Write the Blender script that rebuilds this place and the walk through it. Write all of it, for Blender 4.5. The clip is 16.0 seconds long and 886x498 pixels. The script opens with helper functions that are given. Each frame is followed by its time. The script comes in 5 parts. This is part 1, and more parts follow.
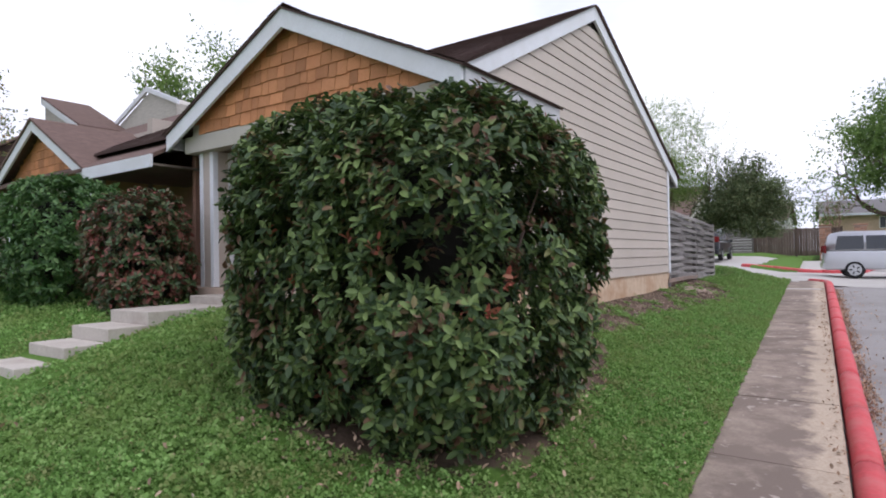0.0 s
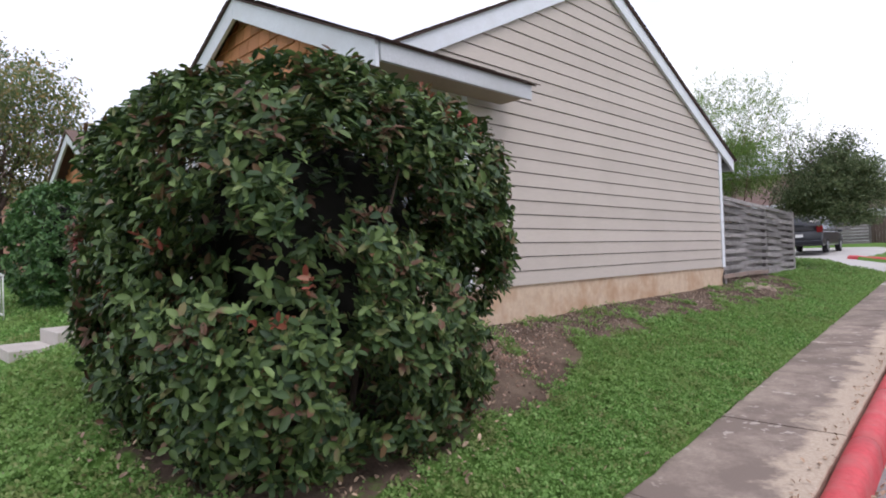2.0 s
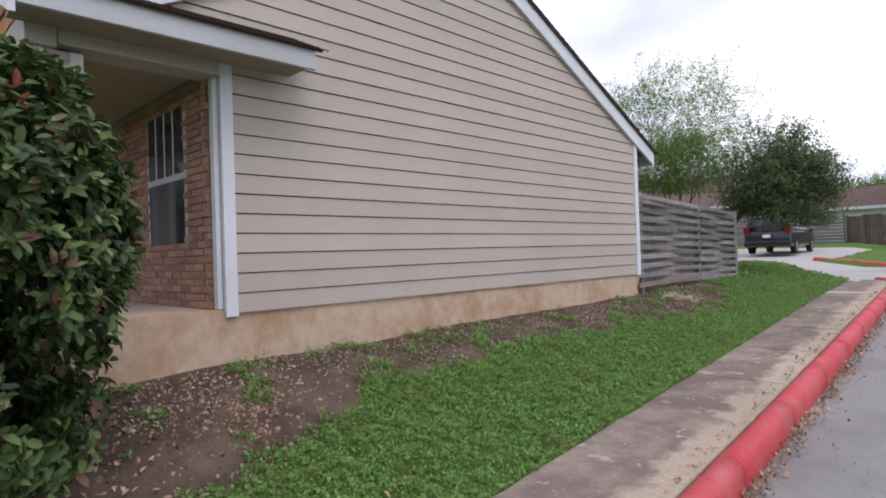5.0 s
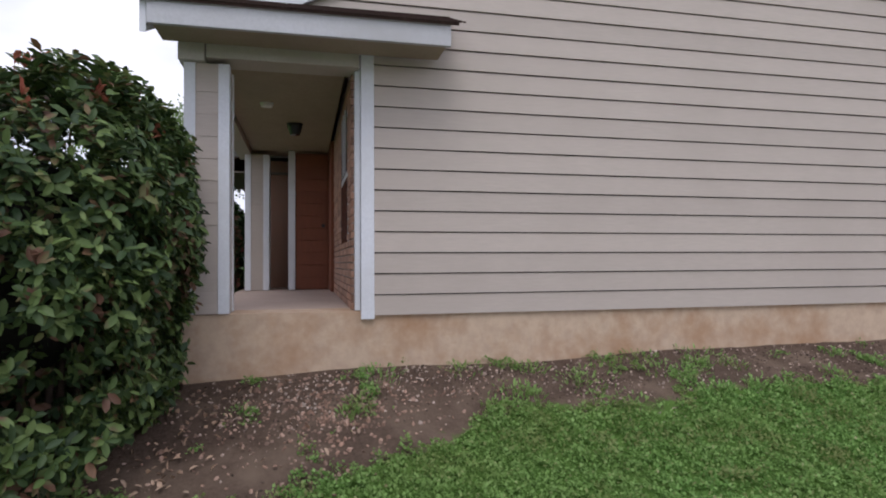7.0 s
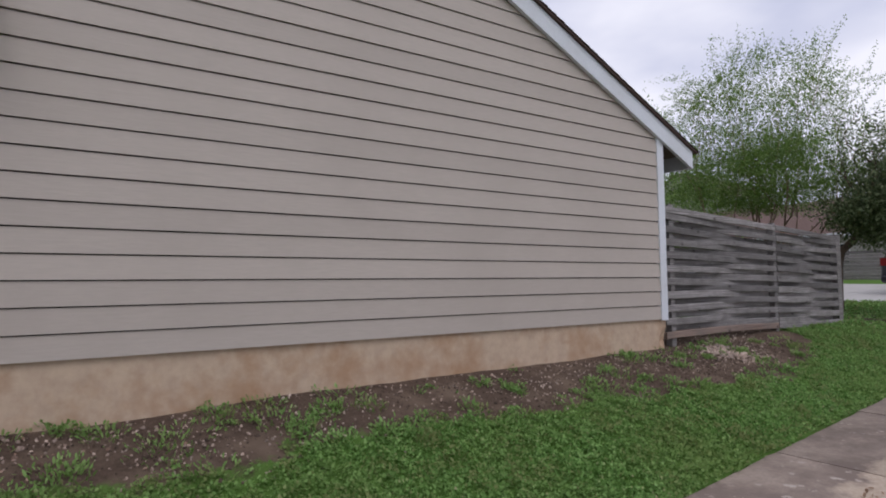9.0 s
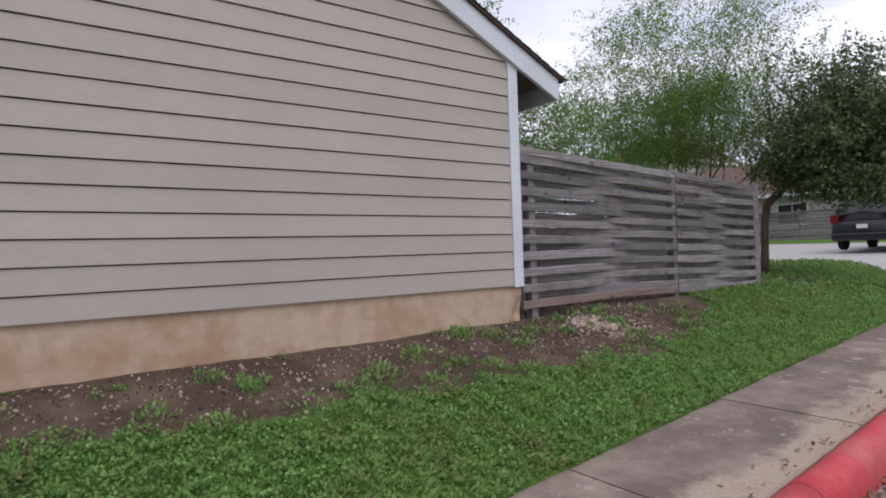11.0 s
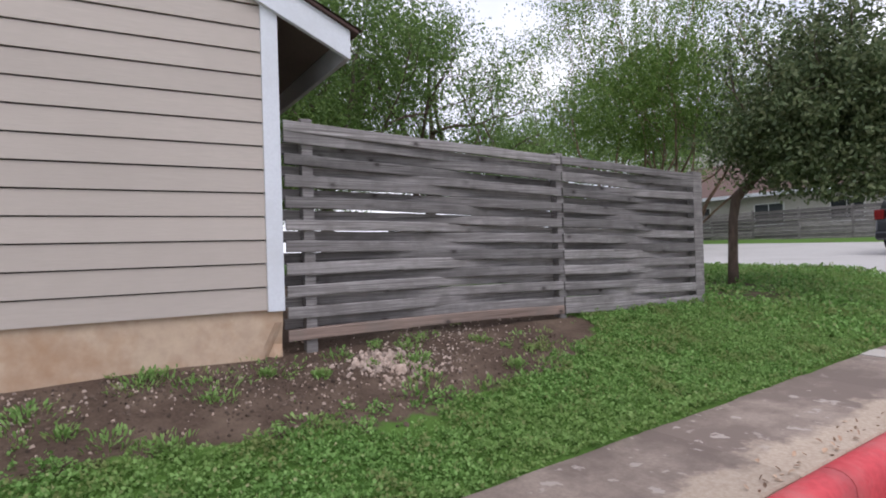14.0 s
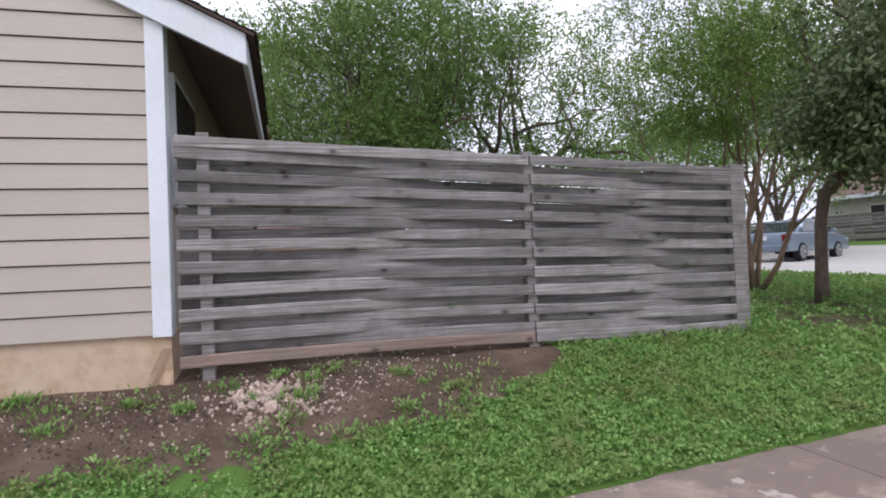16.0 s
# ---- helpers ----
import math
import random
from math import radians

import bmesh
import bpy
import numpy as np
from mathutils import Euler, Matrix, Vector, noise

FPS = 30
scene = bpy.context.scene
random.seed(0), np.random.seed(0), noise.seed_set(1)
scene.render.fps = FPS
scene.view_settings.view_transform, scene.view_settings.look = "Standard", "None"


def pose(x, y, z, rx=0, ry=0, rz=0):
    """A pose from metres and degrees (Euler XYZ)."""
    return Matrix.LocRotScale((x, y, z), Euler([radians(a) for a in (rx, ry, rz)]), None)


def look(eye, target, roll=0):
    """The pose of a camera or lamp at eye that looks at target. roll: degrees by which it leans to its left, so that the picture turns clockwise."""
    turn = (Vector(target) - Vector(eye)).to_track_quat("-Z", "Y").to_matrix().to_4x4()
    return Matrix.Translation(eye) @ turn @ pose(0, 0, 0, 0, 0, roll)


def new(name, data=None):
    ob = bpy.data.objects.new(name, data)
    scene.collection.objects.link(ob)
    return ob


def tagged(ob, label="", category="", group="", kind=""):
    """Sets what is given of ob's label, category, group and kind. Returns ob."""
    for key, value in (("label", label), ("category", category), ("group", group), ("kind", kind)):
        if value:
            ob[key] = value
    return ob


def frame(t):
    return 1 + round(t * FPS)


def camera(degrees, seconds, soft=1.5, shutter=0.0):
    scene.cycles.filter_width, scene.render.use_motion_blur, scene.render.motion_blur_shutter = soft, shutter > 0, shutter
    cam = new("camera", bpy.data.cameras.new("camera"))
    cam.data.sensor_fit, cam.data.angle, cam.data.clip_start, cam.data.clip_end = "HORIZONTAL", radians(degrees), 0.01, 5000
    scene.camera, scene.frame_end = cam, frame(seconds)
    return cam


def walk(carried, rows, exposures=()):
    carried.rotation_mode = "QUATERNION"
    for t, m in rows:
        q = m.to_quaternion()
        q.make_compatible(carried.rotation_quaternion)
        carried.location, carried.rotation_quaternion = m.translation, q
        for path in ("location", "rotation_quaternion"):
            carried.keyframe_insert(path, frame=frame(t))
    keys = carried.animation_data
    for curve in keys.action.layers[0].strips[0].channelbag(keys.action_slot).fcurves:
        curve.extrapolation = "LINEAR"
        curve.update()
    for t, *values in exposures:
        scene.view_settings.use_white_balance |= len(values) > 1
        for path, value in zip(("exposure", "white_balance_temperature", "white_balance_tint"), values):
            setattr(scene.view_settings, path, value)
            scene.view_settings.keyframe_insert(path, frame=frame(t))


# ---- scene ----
cam = camera(73.3, 16.0, soft=1.9)
# seconds, place in metres, tilt, lean and heading in degrees
ROWS = [
    (0.0, -0.502, 0.791, 1.416, 90.80, 0.99, 35.62),
    (0.5, -0.064, 1.195, 1.348, 91.07, 1.51, 39.96),
    (1.0, 0.173, 1.518, 1.330, 91.08, 1.19, 42.75),
    (1.5, 0.211, 1.928, 1.353, 90.86, 1.61, 44.14),
    (2.0, 0.330, 2.359, 1.369, 90.85, 2.00, 45.26),
    (2.5, 0.386, 2.790, 1.399, 91.03, 2.40, 45.12),
    (3.0, 0.533, 3.230, 1.423, 91.28, 2.57, 44.69),
    (3.5, 0.675, 3.632, 1.448, 91.00, 2.56, 43.64),
    (4.0, 0.728, 4.031, 1.443, 90.75, 2.40, 43.14),
    (6.5, 0.794, 6.277, 1.454, 90.05, 0.78, 63.98),
    (7.0, 0.772, 6.728, 1.444, 91.21, 0.29, 76.89),
    (7.5, 0.639, 7.049, 1.434, 92.93, -0.44, 83.06),
    (8.0, 0.517, 7.543, 1.457, 95.54, -0.38, 74.96),
    (8.5, 0.507, 7.872, 1.431, 97.23, 0.91, 63.10),
    (9.0, 0.469, 8.232, 1.477, 93.29, 0.60, 55.91),
    (11.5, 0.282, 11.135, 1.334, 90.30, 2.08, 54.13),
    (12.0, 0.293, 11.663, 1.360, 90.33, 2.30, 54.20),
    (12.5, 0.276, 12.173, 1.402, 89.86, 1.87, 54.52),
    (13.0, 0.243, 12.622, 1.415, 89.67, 1.34, 55.17),
    (13.5, 0.260, 13.103, 1.418, 89.66, 1.45, 57.05),
    (14.0, 0.320, 13.571, 1.406, 90.13, 1.69, 59.84),
    (14.5, 0.365, 14.092, 1.397, 90.65, 2.10, 63.82),
    (15.0, 0.371, 14.611, 1.414, 91.01, 2.11, 68.16),
    (15.5, 0.390, 15.100, 1.445, 90.99, 2.02, 72.03),
    (16.0, 0.444, 15.595, 1.468, 90.92, 2.17, 75.24),
]
walk(cam, [(t, pose(x, y, z, tilt, lean, head)) for t, x, y, z, tilt, lean, head in ROWS],
     exposures=((0, 0.62, 6300, 16), (1.0, 0.52, 6300, 16), (2.0, 0.72, 6300, 16), (2.5, 0.74, 6300, 16), (3.0, 0.82, 6300, 16), (3.5, 0.72, 6300, 16), (4, 0.64, 6300, 16), (6.5, 0.32, 6300, 16), (7.5, 0.56, 6300, 16), (8.0, 0.66, 6300, 16), (8.5, 0.14, 6300, 16), (9.2, 0.0, 6300, 16), (11.5, 0.3, 6300, 16), (13, 0.43, 6300, 16), (14.5, 0.64, 6300, 16), (16, 0.8, 6300, 16)))

# ---- sky and light ----
world = bpy.data.worlds.new("overcast_sky")
scene.world = world
world.use_nodes = True
wn, wl = world.node_tree.nodes, world.node_tree.links
wn.clear()
w_out = wn.new("ShaderNodeOutputWorld")
w_bg = wn.new("ShaderNodeBackground")
w_sky = wn.new("ShaderNodeTexSky")
w_sky.sky_type = 'NISHITA'
w_sky.sun_disc = False
w_sky.sun_elevation, w_sky.sun_rotation = radians(52), radians(60)
w_co = wn.new("ShaderNodeTexCoord")
w_map = wn.new("ShaderNodeMapping")
w_map.inputs["Scale"].default_value = (1.0, 1.0, 2.2)
w_noise = wn.new("ShaderNodeTexNoise")
w_noise.inputs["Scale"].default_value = 1.9
w_noise.inputs["Detail"].default_value = 5
w_noise.inputs["Roughness"].default_value = 0.5
w_ramp = wn.new("ShaderNodeValToRGB")
w_ramp.color_ramp.elements[0].position, w_ramp.color_ramp.elements[0].color = 0.38, (5.3, 5.7, 7.2, 1)
w_ramp.color_ramp.elements[1].position, w_ramp.color_ramp.elements[1].color = 0.62, (9.5, 9.6, 10.1, 1)
w_mix = wn.new("ShaderNodeMix")
w_mix.data_type = 'RGBA'
w_mix.inputs["Factor"].default_value = 0.94
wl.new(w_co.outputs["Generated"], w_map.inputs["Vector"])
wl.new(w_map.outputs["Vector"], w_noise.inputs["Vector"])
wl.new(w_noise.outputs["Fac"], w_ramp.inputs["Fac"])
wl.new(w_sky.outputs["Color"], w_mix.inputs[6])
wl.new(w_ramp.outputs["Color"], w_mix.inputs[7])
wl.new(w_mix.outputs[2], w_bg.inputs["Color"])
w_bg.inputs["Strength"].default_value = 0.1
wl.new(w_bg.outputs["Background"], w_out.inputs["Surface"])

sun_data = bpy.data.lights.new("sun", 'SUN')
sun_data.energy, sun_data.angle, sun_data.color = 0.85, radians(30), (1.0, 0.985, 0.97)
sun = new("sun", sun_data)
sun.matrix_world = look((20, 6, 30), (0, 10, 0))


# ---- materials ----
def mix_node(nt, fac, a, b, blend='MIX'):
    m = nt.nodes.new("ShaderNodeMix")
    m.data_type, m.blend_type = 'RGBA', blend
    for sock, v in ((m.inputs[0], fac), (m.inputs[6], a), (m.inputs[7], b)):
        if isinstance(v, (int, float)):
            sock.default_value = v
        elif isinstance(v, tuple):
            sock.default_value = (*v, 1)
        else:
            nt.links.new(v, sock)
    return m.outputs[2]


def noise_node(nt, vec, scale, detail=4, rough=0.55):
    n = nt.nodes.new("ShaderNodeTexNoise")
    n.inputs["Scale"].default_value, n.inputs["Detail"].default_value, n.inputs["Roughness"].default_value = scale, detail, rough
    nt.links.new(vec, n.inputs["Vector"])
    return n.outputs["Fac"]


def ramp_node(nt, fac, stops):
    r = nt.nodes.new("ShaderNodeValToRGB")
    e = r.color_ramp.elements
    while len(e) < len(stops):
        e.new(0.5)
    for i, (p, c) in enumerate(stops):
        e[i].position = p
        e[i].color = (*c, 1) if isinstance(c, tuple) else (c, c, c, 1)
    nt.links.new(fac, r.inputs["Fac"])
    return r.outputs["Color"]


def surface(name, base, dark=None, stain=None, grain=40.0, stain_scale=1.2, rough=0.7, bump=0.15, stretch=(1, 1, 1), vary=0.0, metal=0.0, spec=0.3, island=False, coat=0.0, knots=False):
    """A procedural surface: base colour, fine grain towards dark, broad stains, bump, knots, and a change of tone from piece to piece."""
    m = bpy.data.materials.new(name)
    m.use_nodes = True
    nt = m.node_tree
    b = nt.nodes["Principled BSDF"]
    geo = nt.nodes.new("ShaderNodeNewGeometry")
    mp = nt.nodes.new("ShaderNodeMapping")
    mp.inputs["Scale"].default_value = stretch
    nt.links.new(geo.outputs["Position"], mp.inputs["Vector"])
    vec = mp.outputs["Vector"]
    dark = dark or tuple(c * 0.75 for c in base)
    stain = stain or tuple(c * 0.8 for c in base)
    g = noise_node(nt, vec, grain, 5, 0.6)
    col = mix_node(nt, ramp_node(nt, g, ((0.35, 0.0), (0.75, 1.0))), base, dark)
    s = noise_node(nt, geo.outputs["Position"], stain_scale, 5, 0.65)
    col = mix_node(nt, ramp_node(nt, s, ((0.45, 0.0), (0.72, 1.0))), col, stain)
    if knots:
        km = nt.nodes.new("ShaderNodeMapping")
        km.inputs["Scale"].default_value = (2.0, 3.4, 5.6)
        nt.links.new(geo.outputs["Position"], km.inputs["Vector"])
        vo = nt.nodes.new("ShaderNodeTexVoronoi")
        vo.inputs["Scale"].default_value = 1.0
        nt.links.new(km.outputs["Vector"], vo.inputs["Vector"])
        col = mix_node(nt, ramp_node(nt, vo.outputs["Distance"], ((0.05, 0.85), (0.10, 0.35), (0.2, 0.0))), col, (0.045, 0.036, 0.032))
        crack = noise_node(nt, vec, grain * 0.4, 3, 0.5)
        col = mix_node(nt, ramp_node(nt, crack, ((0.30, 0.8), (0.36, 0.0))), col, dark)
    if vary:
        if island:
            rnd = geo.outputs["Random Per Island"]
        else:
            rnd = nt.nodes.new("ShaderNodeObjectInfo").outputs["Random"]
        tone = ramp_node(nt, rnd, ((0.0, 1.0 - vary), (1.0, 1.0 + vary * 0.6)))
        col = mix_node(nt, 1.0, col, tone, 'MULTIPLY')
    nt.links.new(col, b.inputs["Base Color"])
    b.inputs["Roughness"].default_value = rough
    b.inputs["Metallic"].default_value = metal
    b.inputs["Specular IOR Level"].default_value = spec
    b.inputs["Coat Weight"].default_value = coat
    if bump:
        bp = nt.nodes.new("ShaderNodeBump")
        bp.inputs["Strength"].default_value, bp.inputs["Distance"].default_value = bump, 0.01
        nt.links.new(g, bp.inputs["Height"])
        nt.links.new(bp.outputs["Normal"], b.inputs["Normal"])
    return m


def leaf_surface(name, stops, patch=None, patch_at=0.6, rough=0.5, spec=0.35, through_light=0.25, broad=None):
    """Leaves: colour from leaf to leaf, with patches of another colour, partly letting light through."""
    m = bpy.data.materials.new(name)
    m.use_nodes = True
    nt = m.node_tree
    b = nt.nodes["Principled BSDF"]
    geo = nt.nodes.new("ShaderNodeNewGeometry")
    col = ramp_node(nt, geo.outputs["Random Per Island"], stops)
    if patch:
        s = noise_node(nt, geo.outputs["Position"], 2.6, 3, 0.6)
        w = nt.nodes.new("ShaderNodeMath")
        w.operation = 'MULTIPLY_ADD'
        nt.links.new(geo.outputs["Random Per Island"], w.inputs[0])
        w.inputs[1].default_value = 0.25
        nt.links.new(s, w.inputs[2])
        col = mix_node(nt, ramp_node(nt, w.outputs[0], ((patch_at, 0.0), (patch_at + 0.06, 1.0))), col, patch)
    if broad:
        far = noise_node(nt, geo.outputs["Position"], 0.8, 4, 0.6)
        col = mix_node(nt, ramp_node(nt, far, ((0.42, 0.0), (0.68, 0.75))), col, broad)
    nt.links.new(col, b.inputs["Base Color"])
    b.inputs["Roughness"].default_value, b.inputs["Specular IOR Level"].default_value = rough, spec
    tr = nt.nodes.new("ShaderNodeBsdfTranslucent")
    nt.links.new(col, tr.inputs["Color"])
    ms = nt.nodes.new("ShaderNodeMixShader")
    ms.inputs[0].default_value = through_light
    nt.links.new(b.outputs[0], ms.inputs[1])
    nt.links.new(tr.outputs[0], ms.inputs[2])
    nt.links.new(ms.outputs[0], nt.nodes["Material Output"].inputs["Surface"])
    return m


SIDING = surface("taupe_siding_paint", (0.482, 0.42, 0.364), (0.441, 0.385, 0.334), (0.431, 0.375, 0.324), grain=60, stain_scale=0.8, rough=0.62, bump=0.12, stretch=(1, 0.12, 1), vary=0.05)
TRIM = surface("pale_grey_trim_paint", (0.70, 0.72, 0.75), (0.62, 0.64, 0.67), (0.60, 0.61, 0.62), grain=50, stain_scale=1.5, rough=0.55, bump=0.06)
FASCIA = surface("grey_fascia_paint", (0.51, 0.515, 0.53), (0.44, 0.445, 0.46), (0.42, 0.42, 0.42), grain=40, stain_scale=1.2, rough=0.6, bump=0.08)
BEAM = surface("stone_coloured_beam_paint", (0.47, 0.44, 0.39), (0.42, 0.39, 0.34), (0.41, 0.38, 0.33), grain=40, rough=0.65, bump=0.08)
CEIL = surface("tan_soffit_paint", (0.36, 0.30, 0.22), (0.30, 0.25, 0.18), (0.28, 0.24, 0.18), grain=30, rough=0.7, bump=0.06)
SOFFIT = surface("brown_soffit_paint", (0.20, 0.165, 0.135), (0.16, 0.13, 0.11), (0.15, 0.125, 0.10), grain=30, rough=0.75)
SHAKE = surface("orange_cedar_shake", (0.60, 0.27, 0.125), (0.44, 0.185, 0.08), (0.47, 0.20, 0.09), grain=30, stain_scale=2.5, rough=0.75, bump=0.4, stretch=(6, 6, 0.6), vary=0.32)
SHINGLE = surface("brown_asphalt_shingle", (0.105, 0.068, 0.058), (0.05, 0.032, 0.03), (0.075, 0.05, 0.045), grain=120, stain_scale=1.0, rough=0.95, bump=0.5, vary=0.25, spec=0.15)
CONCRETE = surface("stained_foundation_concrete", (0.56, 0.43, 0.31), (0.44, 0.325, 0.235), (0.38, 0.225, 0.125), grain=9, stain_scale=1.8, rough=0.9, bump=0.25)
SLAB = surface("pinkish_porch_concrete", (0.50, 0.39, 0.32), (0.42, 0.33, 0.27), (0.42, 0.32, 0.26), grain=25, rough=0.85, bump=0.15)
STEPCON = surface("pale_step_concrete", (0.50, 0.46, 0.41), (0.42, 0.38, 0.34), (0.36, 0.31, 0.27), grain=30, stain_scale=2.5, rough=0.88, bump=0.2)
KERB = surface("chipped_red_kerb_paint", (0.58, 0.07, 0.08), (0.44, 0.045, 0.052), (0.50, 0.13, 0.125), grain=26, stain_scale=3.5, rough=0.62, bump=0.25, vary=0.06)
ROAD = surface("grey_worn_road_surface", (0.30, 0.285, 0.275), (0.22, 0.21, 0.20), (0.20, 0.185, 0.175), grain=55, stain_scale=0.7, rough=0.95, bump=0.4)
DRIVE = surface("pale_driveway_concrete", (0.46, 0.44, 0.41), (0.38, 0.36, 0.335), (0.37, 0.35, 0.32), grain=25, stain_scale=0.5, rough=0.9, bump=0.15)
FENCE = surface("weathered_grey_fence_wood", (0.345, 0.322, 0.308), (0.08, 0.071, 0.066), (0.17, 0.155, 0.146), grain=24, stain_scale=4.5, rough=0.88, bump=0.7, stretch=(1, 0.07, 4.5), vary=0.42, knots=True)
FENCE_RAW = surface("brown_fence_board_wood", (0.30, 0.22, 0.18), (0.12, 0.085, 0.068), (0.20, 0.16, 0.135), grain=20, stain_scale=2.4, rough=0.88, bump=0.6, stretch=(1, 0.1, 4.0), vary=0.2, knots=True)
OLD_FENCE = surface("dark_brown_fence_wood", (0.17, 0.125, 0.10), (0.07, 0.052, 0.043), (0.11, 0.085, 0.07), grain=20, stain_scale=3.2, rough=0.88, bump=0.6, stretch=(4, 4, 0.3), vary=0.3)
BRICK = surface("brown_red_brick", (0.41, 0.235, 0.165), (0.28, 0.15, 0.10), (0.33, 0.21, 0.155), grain=60, stain_scale=4, rough=0.9, bump=0.4, vary=0.35)
MORTAR = surface("grey_mortar", (0.40, 0.36, 0.32), grain=80, rough=0.95, bump=0.3)
DOOR = surface("red_brown_door_paint", (0.22, 0.075, 0.04), (0.18, 0.06, 0.033), (0.18, 0.062, 0.035), grain=30, rough=0.6, bump=0.1, stretch=(1, 1, 0.2), vary=0.08)
BARK = surface("grey_brown_bark", (0.155, 0.11, 0.085), (0.07, 0.05, 0.04), (0.11, 0.085, 0.07), grain=25, stain_scale=3, rough=0.95, bump=0.7, stretch=(1, 1, 0.3))
SMOOTH_BARK = surface("smooth_reddish_bark", (0.30, 0.20, 0.14), (0.20, 0.13, 0.09), (0.18, 0.125, 0.09), grain=12, stain_scale=4, rough=0.8, bump=0.2, stretch=(1, 1, 0.3))
STONE = surface("pale_limestone_rubble", (0.45, 0.35, 0.285), (0.32, 0.235, 0.185), (0.55, 0.46, 0.39), grain=40, rough=0.9, bump=0.3, vary=0.45, island=True)
CHIP = surface("pinkish_brown_bark_chip", (0.34, 0.215, 0.155), (0.22, 0.135, 0.095), (0.46, 0.34, 0.27), grain=40, stain_scale=6, rough=0.9, bump=0.3, vary=0.55, island=True)
CLOD = surface("brown_soil_crumb", (0.125, 0.088, 0.066), (0.075, 0.052, 0.039), (0.19, 0.142, 0.108), grain=60, rough=0.98, bump=0.3, vary=0.5, island=True)
LITTER = surface("dry_leaf_litter", (0.43, 0.30, 0.205), (0.31, 0.195, 0.125), (0.50, 0.38, 0.28), grain=40, rough=0.9, bump=0.1, vary=0.5, island=True)
WHITE_METAL = surface("white_rail_paint", (0.72, 0.72, 0.68), grain=30, rough=0.5, bump=0.05)
DARK = surface("dark_fittings", (0.03, 0.03, 0.032), grain=30, rough=0.5, bump=0.05)
RUBBER = surface("tyre_rubber", (0.02, 0.02, 0.021), grain=60, rough=0.85, bump=0.1)
RIM = surface("silver_wheel_rim", (0.55, 0.56, 0.58), grain=30, rough=0.35, metal=0.8, bump=0.0)
CAR_GREY = surface("blue_grey_car_paint", (0.20, 0.25, 0.31), (0.19, 0.24, 0.30), (0.19, 0.24, 0.30), grain=5, rough=0.32, metal=0.35, bump=0.0, coat=0.8)
CAR_BLACK = surface("black_car_paint", (0.018, 0.019, 0.024), (0.016, 0.017, 0.021), (0.017, 0.018, 0.022), grain=5, rough=0.3, bump=0.0, coat=0.8)
CAR_SILVER = surface("silver_car_paint", (0.50, 0.51, 0.54), (0.48, 0.49, 0.52), (0.48, 0.49, 0.52), grain=5, rough=0.32, metal=0.5, bump=0.0, coat=0.8)
RED_LENS = surface("red_lamp_lens", (0.17, 0.015, 0.015), grain=20, rough=0.25, bump=0.0)
CLEAR_LENS = surface("clear_lamp_lens", (0.65, 0.66, 0.68), grain=20, rough=0.2, bump=0.0)
WHITE = surface("white_enamel", (0.78, 0.78, 0.76), grain=30, rough=0.4, bump=0.0)
PALE_WALL = surface("pale_grey_house_siding", (0.50, 0.47, 0.42), grain=20, rough=0.7, bump=0.1, stretch=(0.2, 0.2, 1))
TAN_WALL = surface("tan_stucco", (0.52, 0.38, 0.27), grain=15, rough=0.9, bump=0.2)
FAR_ROOF = surface("faded_brown_roof", (0.16, 0.105, 0.088), (0.10, 0.065, 0.055), grain=20, rough=0.95, bump=0.3, stretch=(0.3, 0.3, 1.5), vary=0.1)
GREY_ROOF = surface("grey_far_roof", (0.19, 0.18, 0.18), grain=20, rough=0.95, bump=0.2)
# dark wall core colour that paints the shadow lines between lap boards
LAP_SHADE = surface("lap_gap_shade_backing", (0.05, 0.045, 0.04), grain=30, rough=0.95, bump=0.0)
DARK_WALL = surface("dark_brown_house_wall", (0.11, 0.075, 0.06), grain=20, rough=0.85, bump=0.1)
# near-black, so that gaps in the foliage show painted inner shade
CORE = surface("shrub_inner_shade", (0.012, 0.011, 0.008), grain=40, rough=0.95, bump=0.5)

GLASS = bpy.data.materials.new("dark_window_glass")
GLASS.use_nodes = True
gb = GLASS.node_tree.nodes["Principled BSDF"]
gb.inputs["Base Color"].default_value = (0.03, 0.035, 0.04, 1)
gb.inputs["Roughness"].default_value = 0.06
gb.inputs["Specular IOR Level"].default_value = 0.6

BUSH_LEAF = leaf_surface("glossy_dark_shrub_leaf", ((0.0, (0.028, 0.055, 0.024)), (0.45, (0.064, 0.106, 0.034)), (0.72, (0.112, 0.17, 0.05)), (0.93, (0.18, 0.25, 0.085)), (1.0, (0.17, 0.085, 0.05))), patch=(0.135, 0.072, 0.045), patch_at=0.74, rough=0.48, spec=0.24, through_light=0.16)
RED_LEAF = leaf_surface("reddish_shrub_leaf", ((0.0, (0.045, 0.08, 0.033)), (0.5, (0.075, 0.12, 0.045)), (0.75, (0.16, 0.10, 0.06)), (1.0, (0.28, 0.09, 0.07))), patch=(0.24, 0.08, 0.065), patch_at=0.70, rough=0.42, spec=0.4)
SHOOT_LEAF = leaf_surface("young_red_shoot_leaf", ((0.0, (0.30, 0.07, 0.05)), (0.5, (0.34, 0.11, 0.07)), (1.0, (0.36, 0.19, 0.10))), rough=0.4, spec=0.4, through_light=0.35)
GREEN_LEAF = leaf_surface("green_shrub_leaf", ((0.0, (0.04, 0.10, 0.03)), (0.6, (0.075, 0.165, 0.045)), (1.0, (0.13, 0.22, 0.07))), rough=0.45)
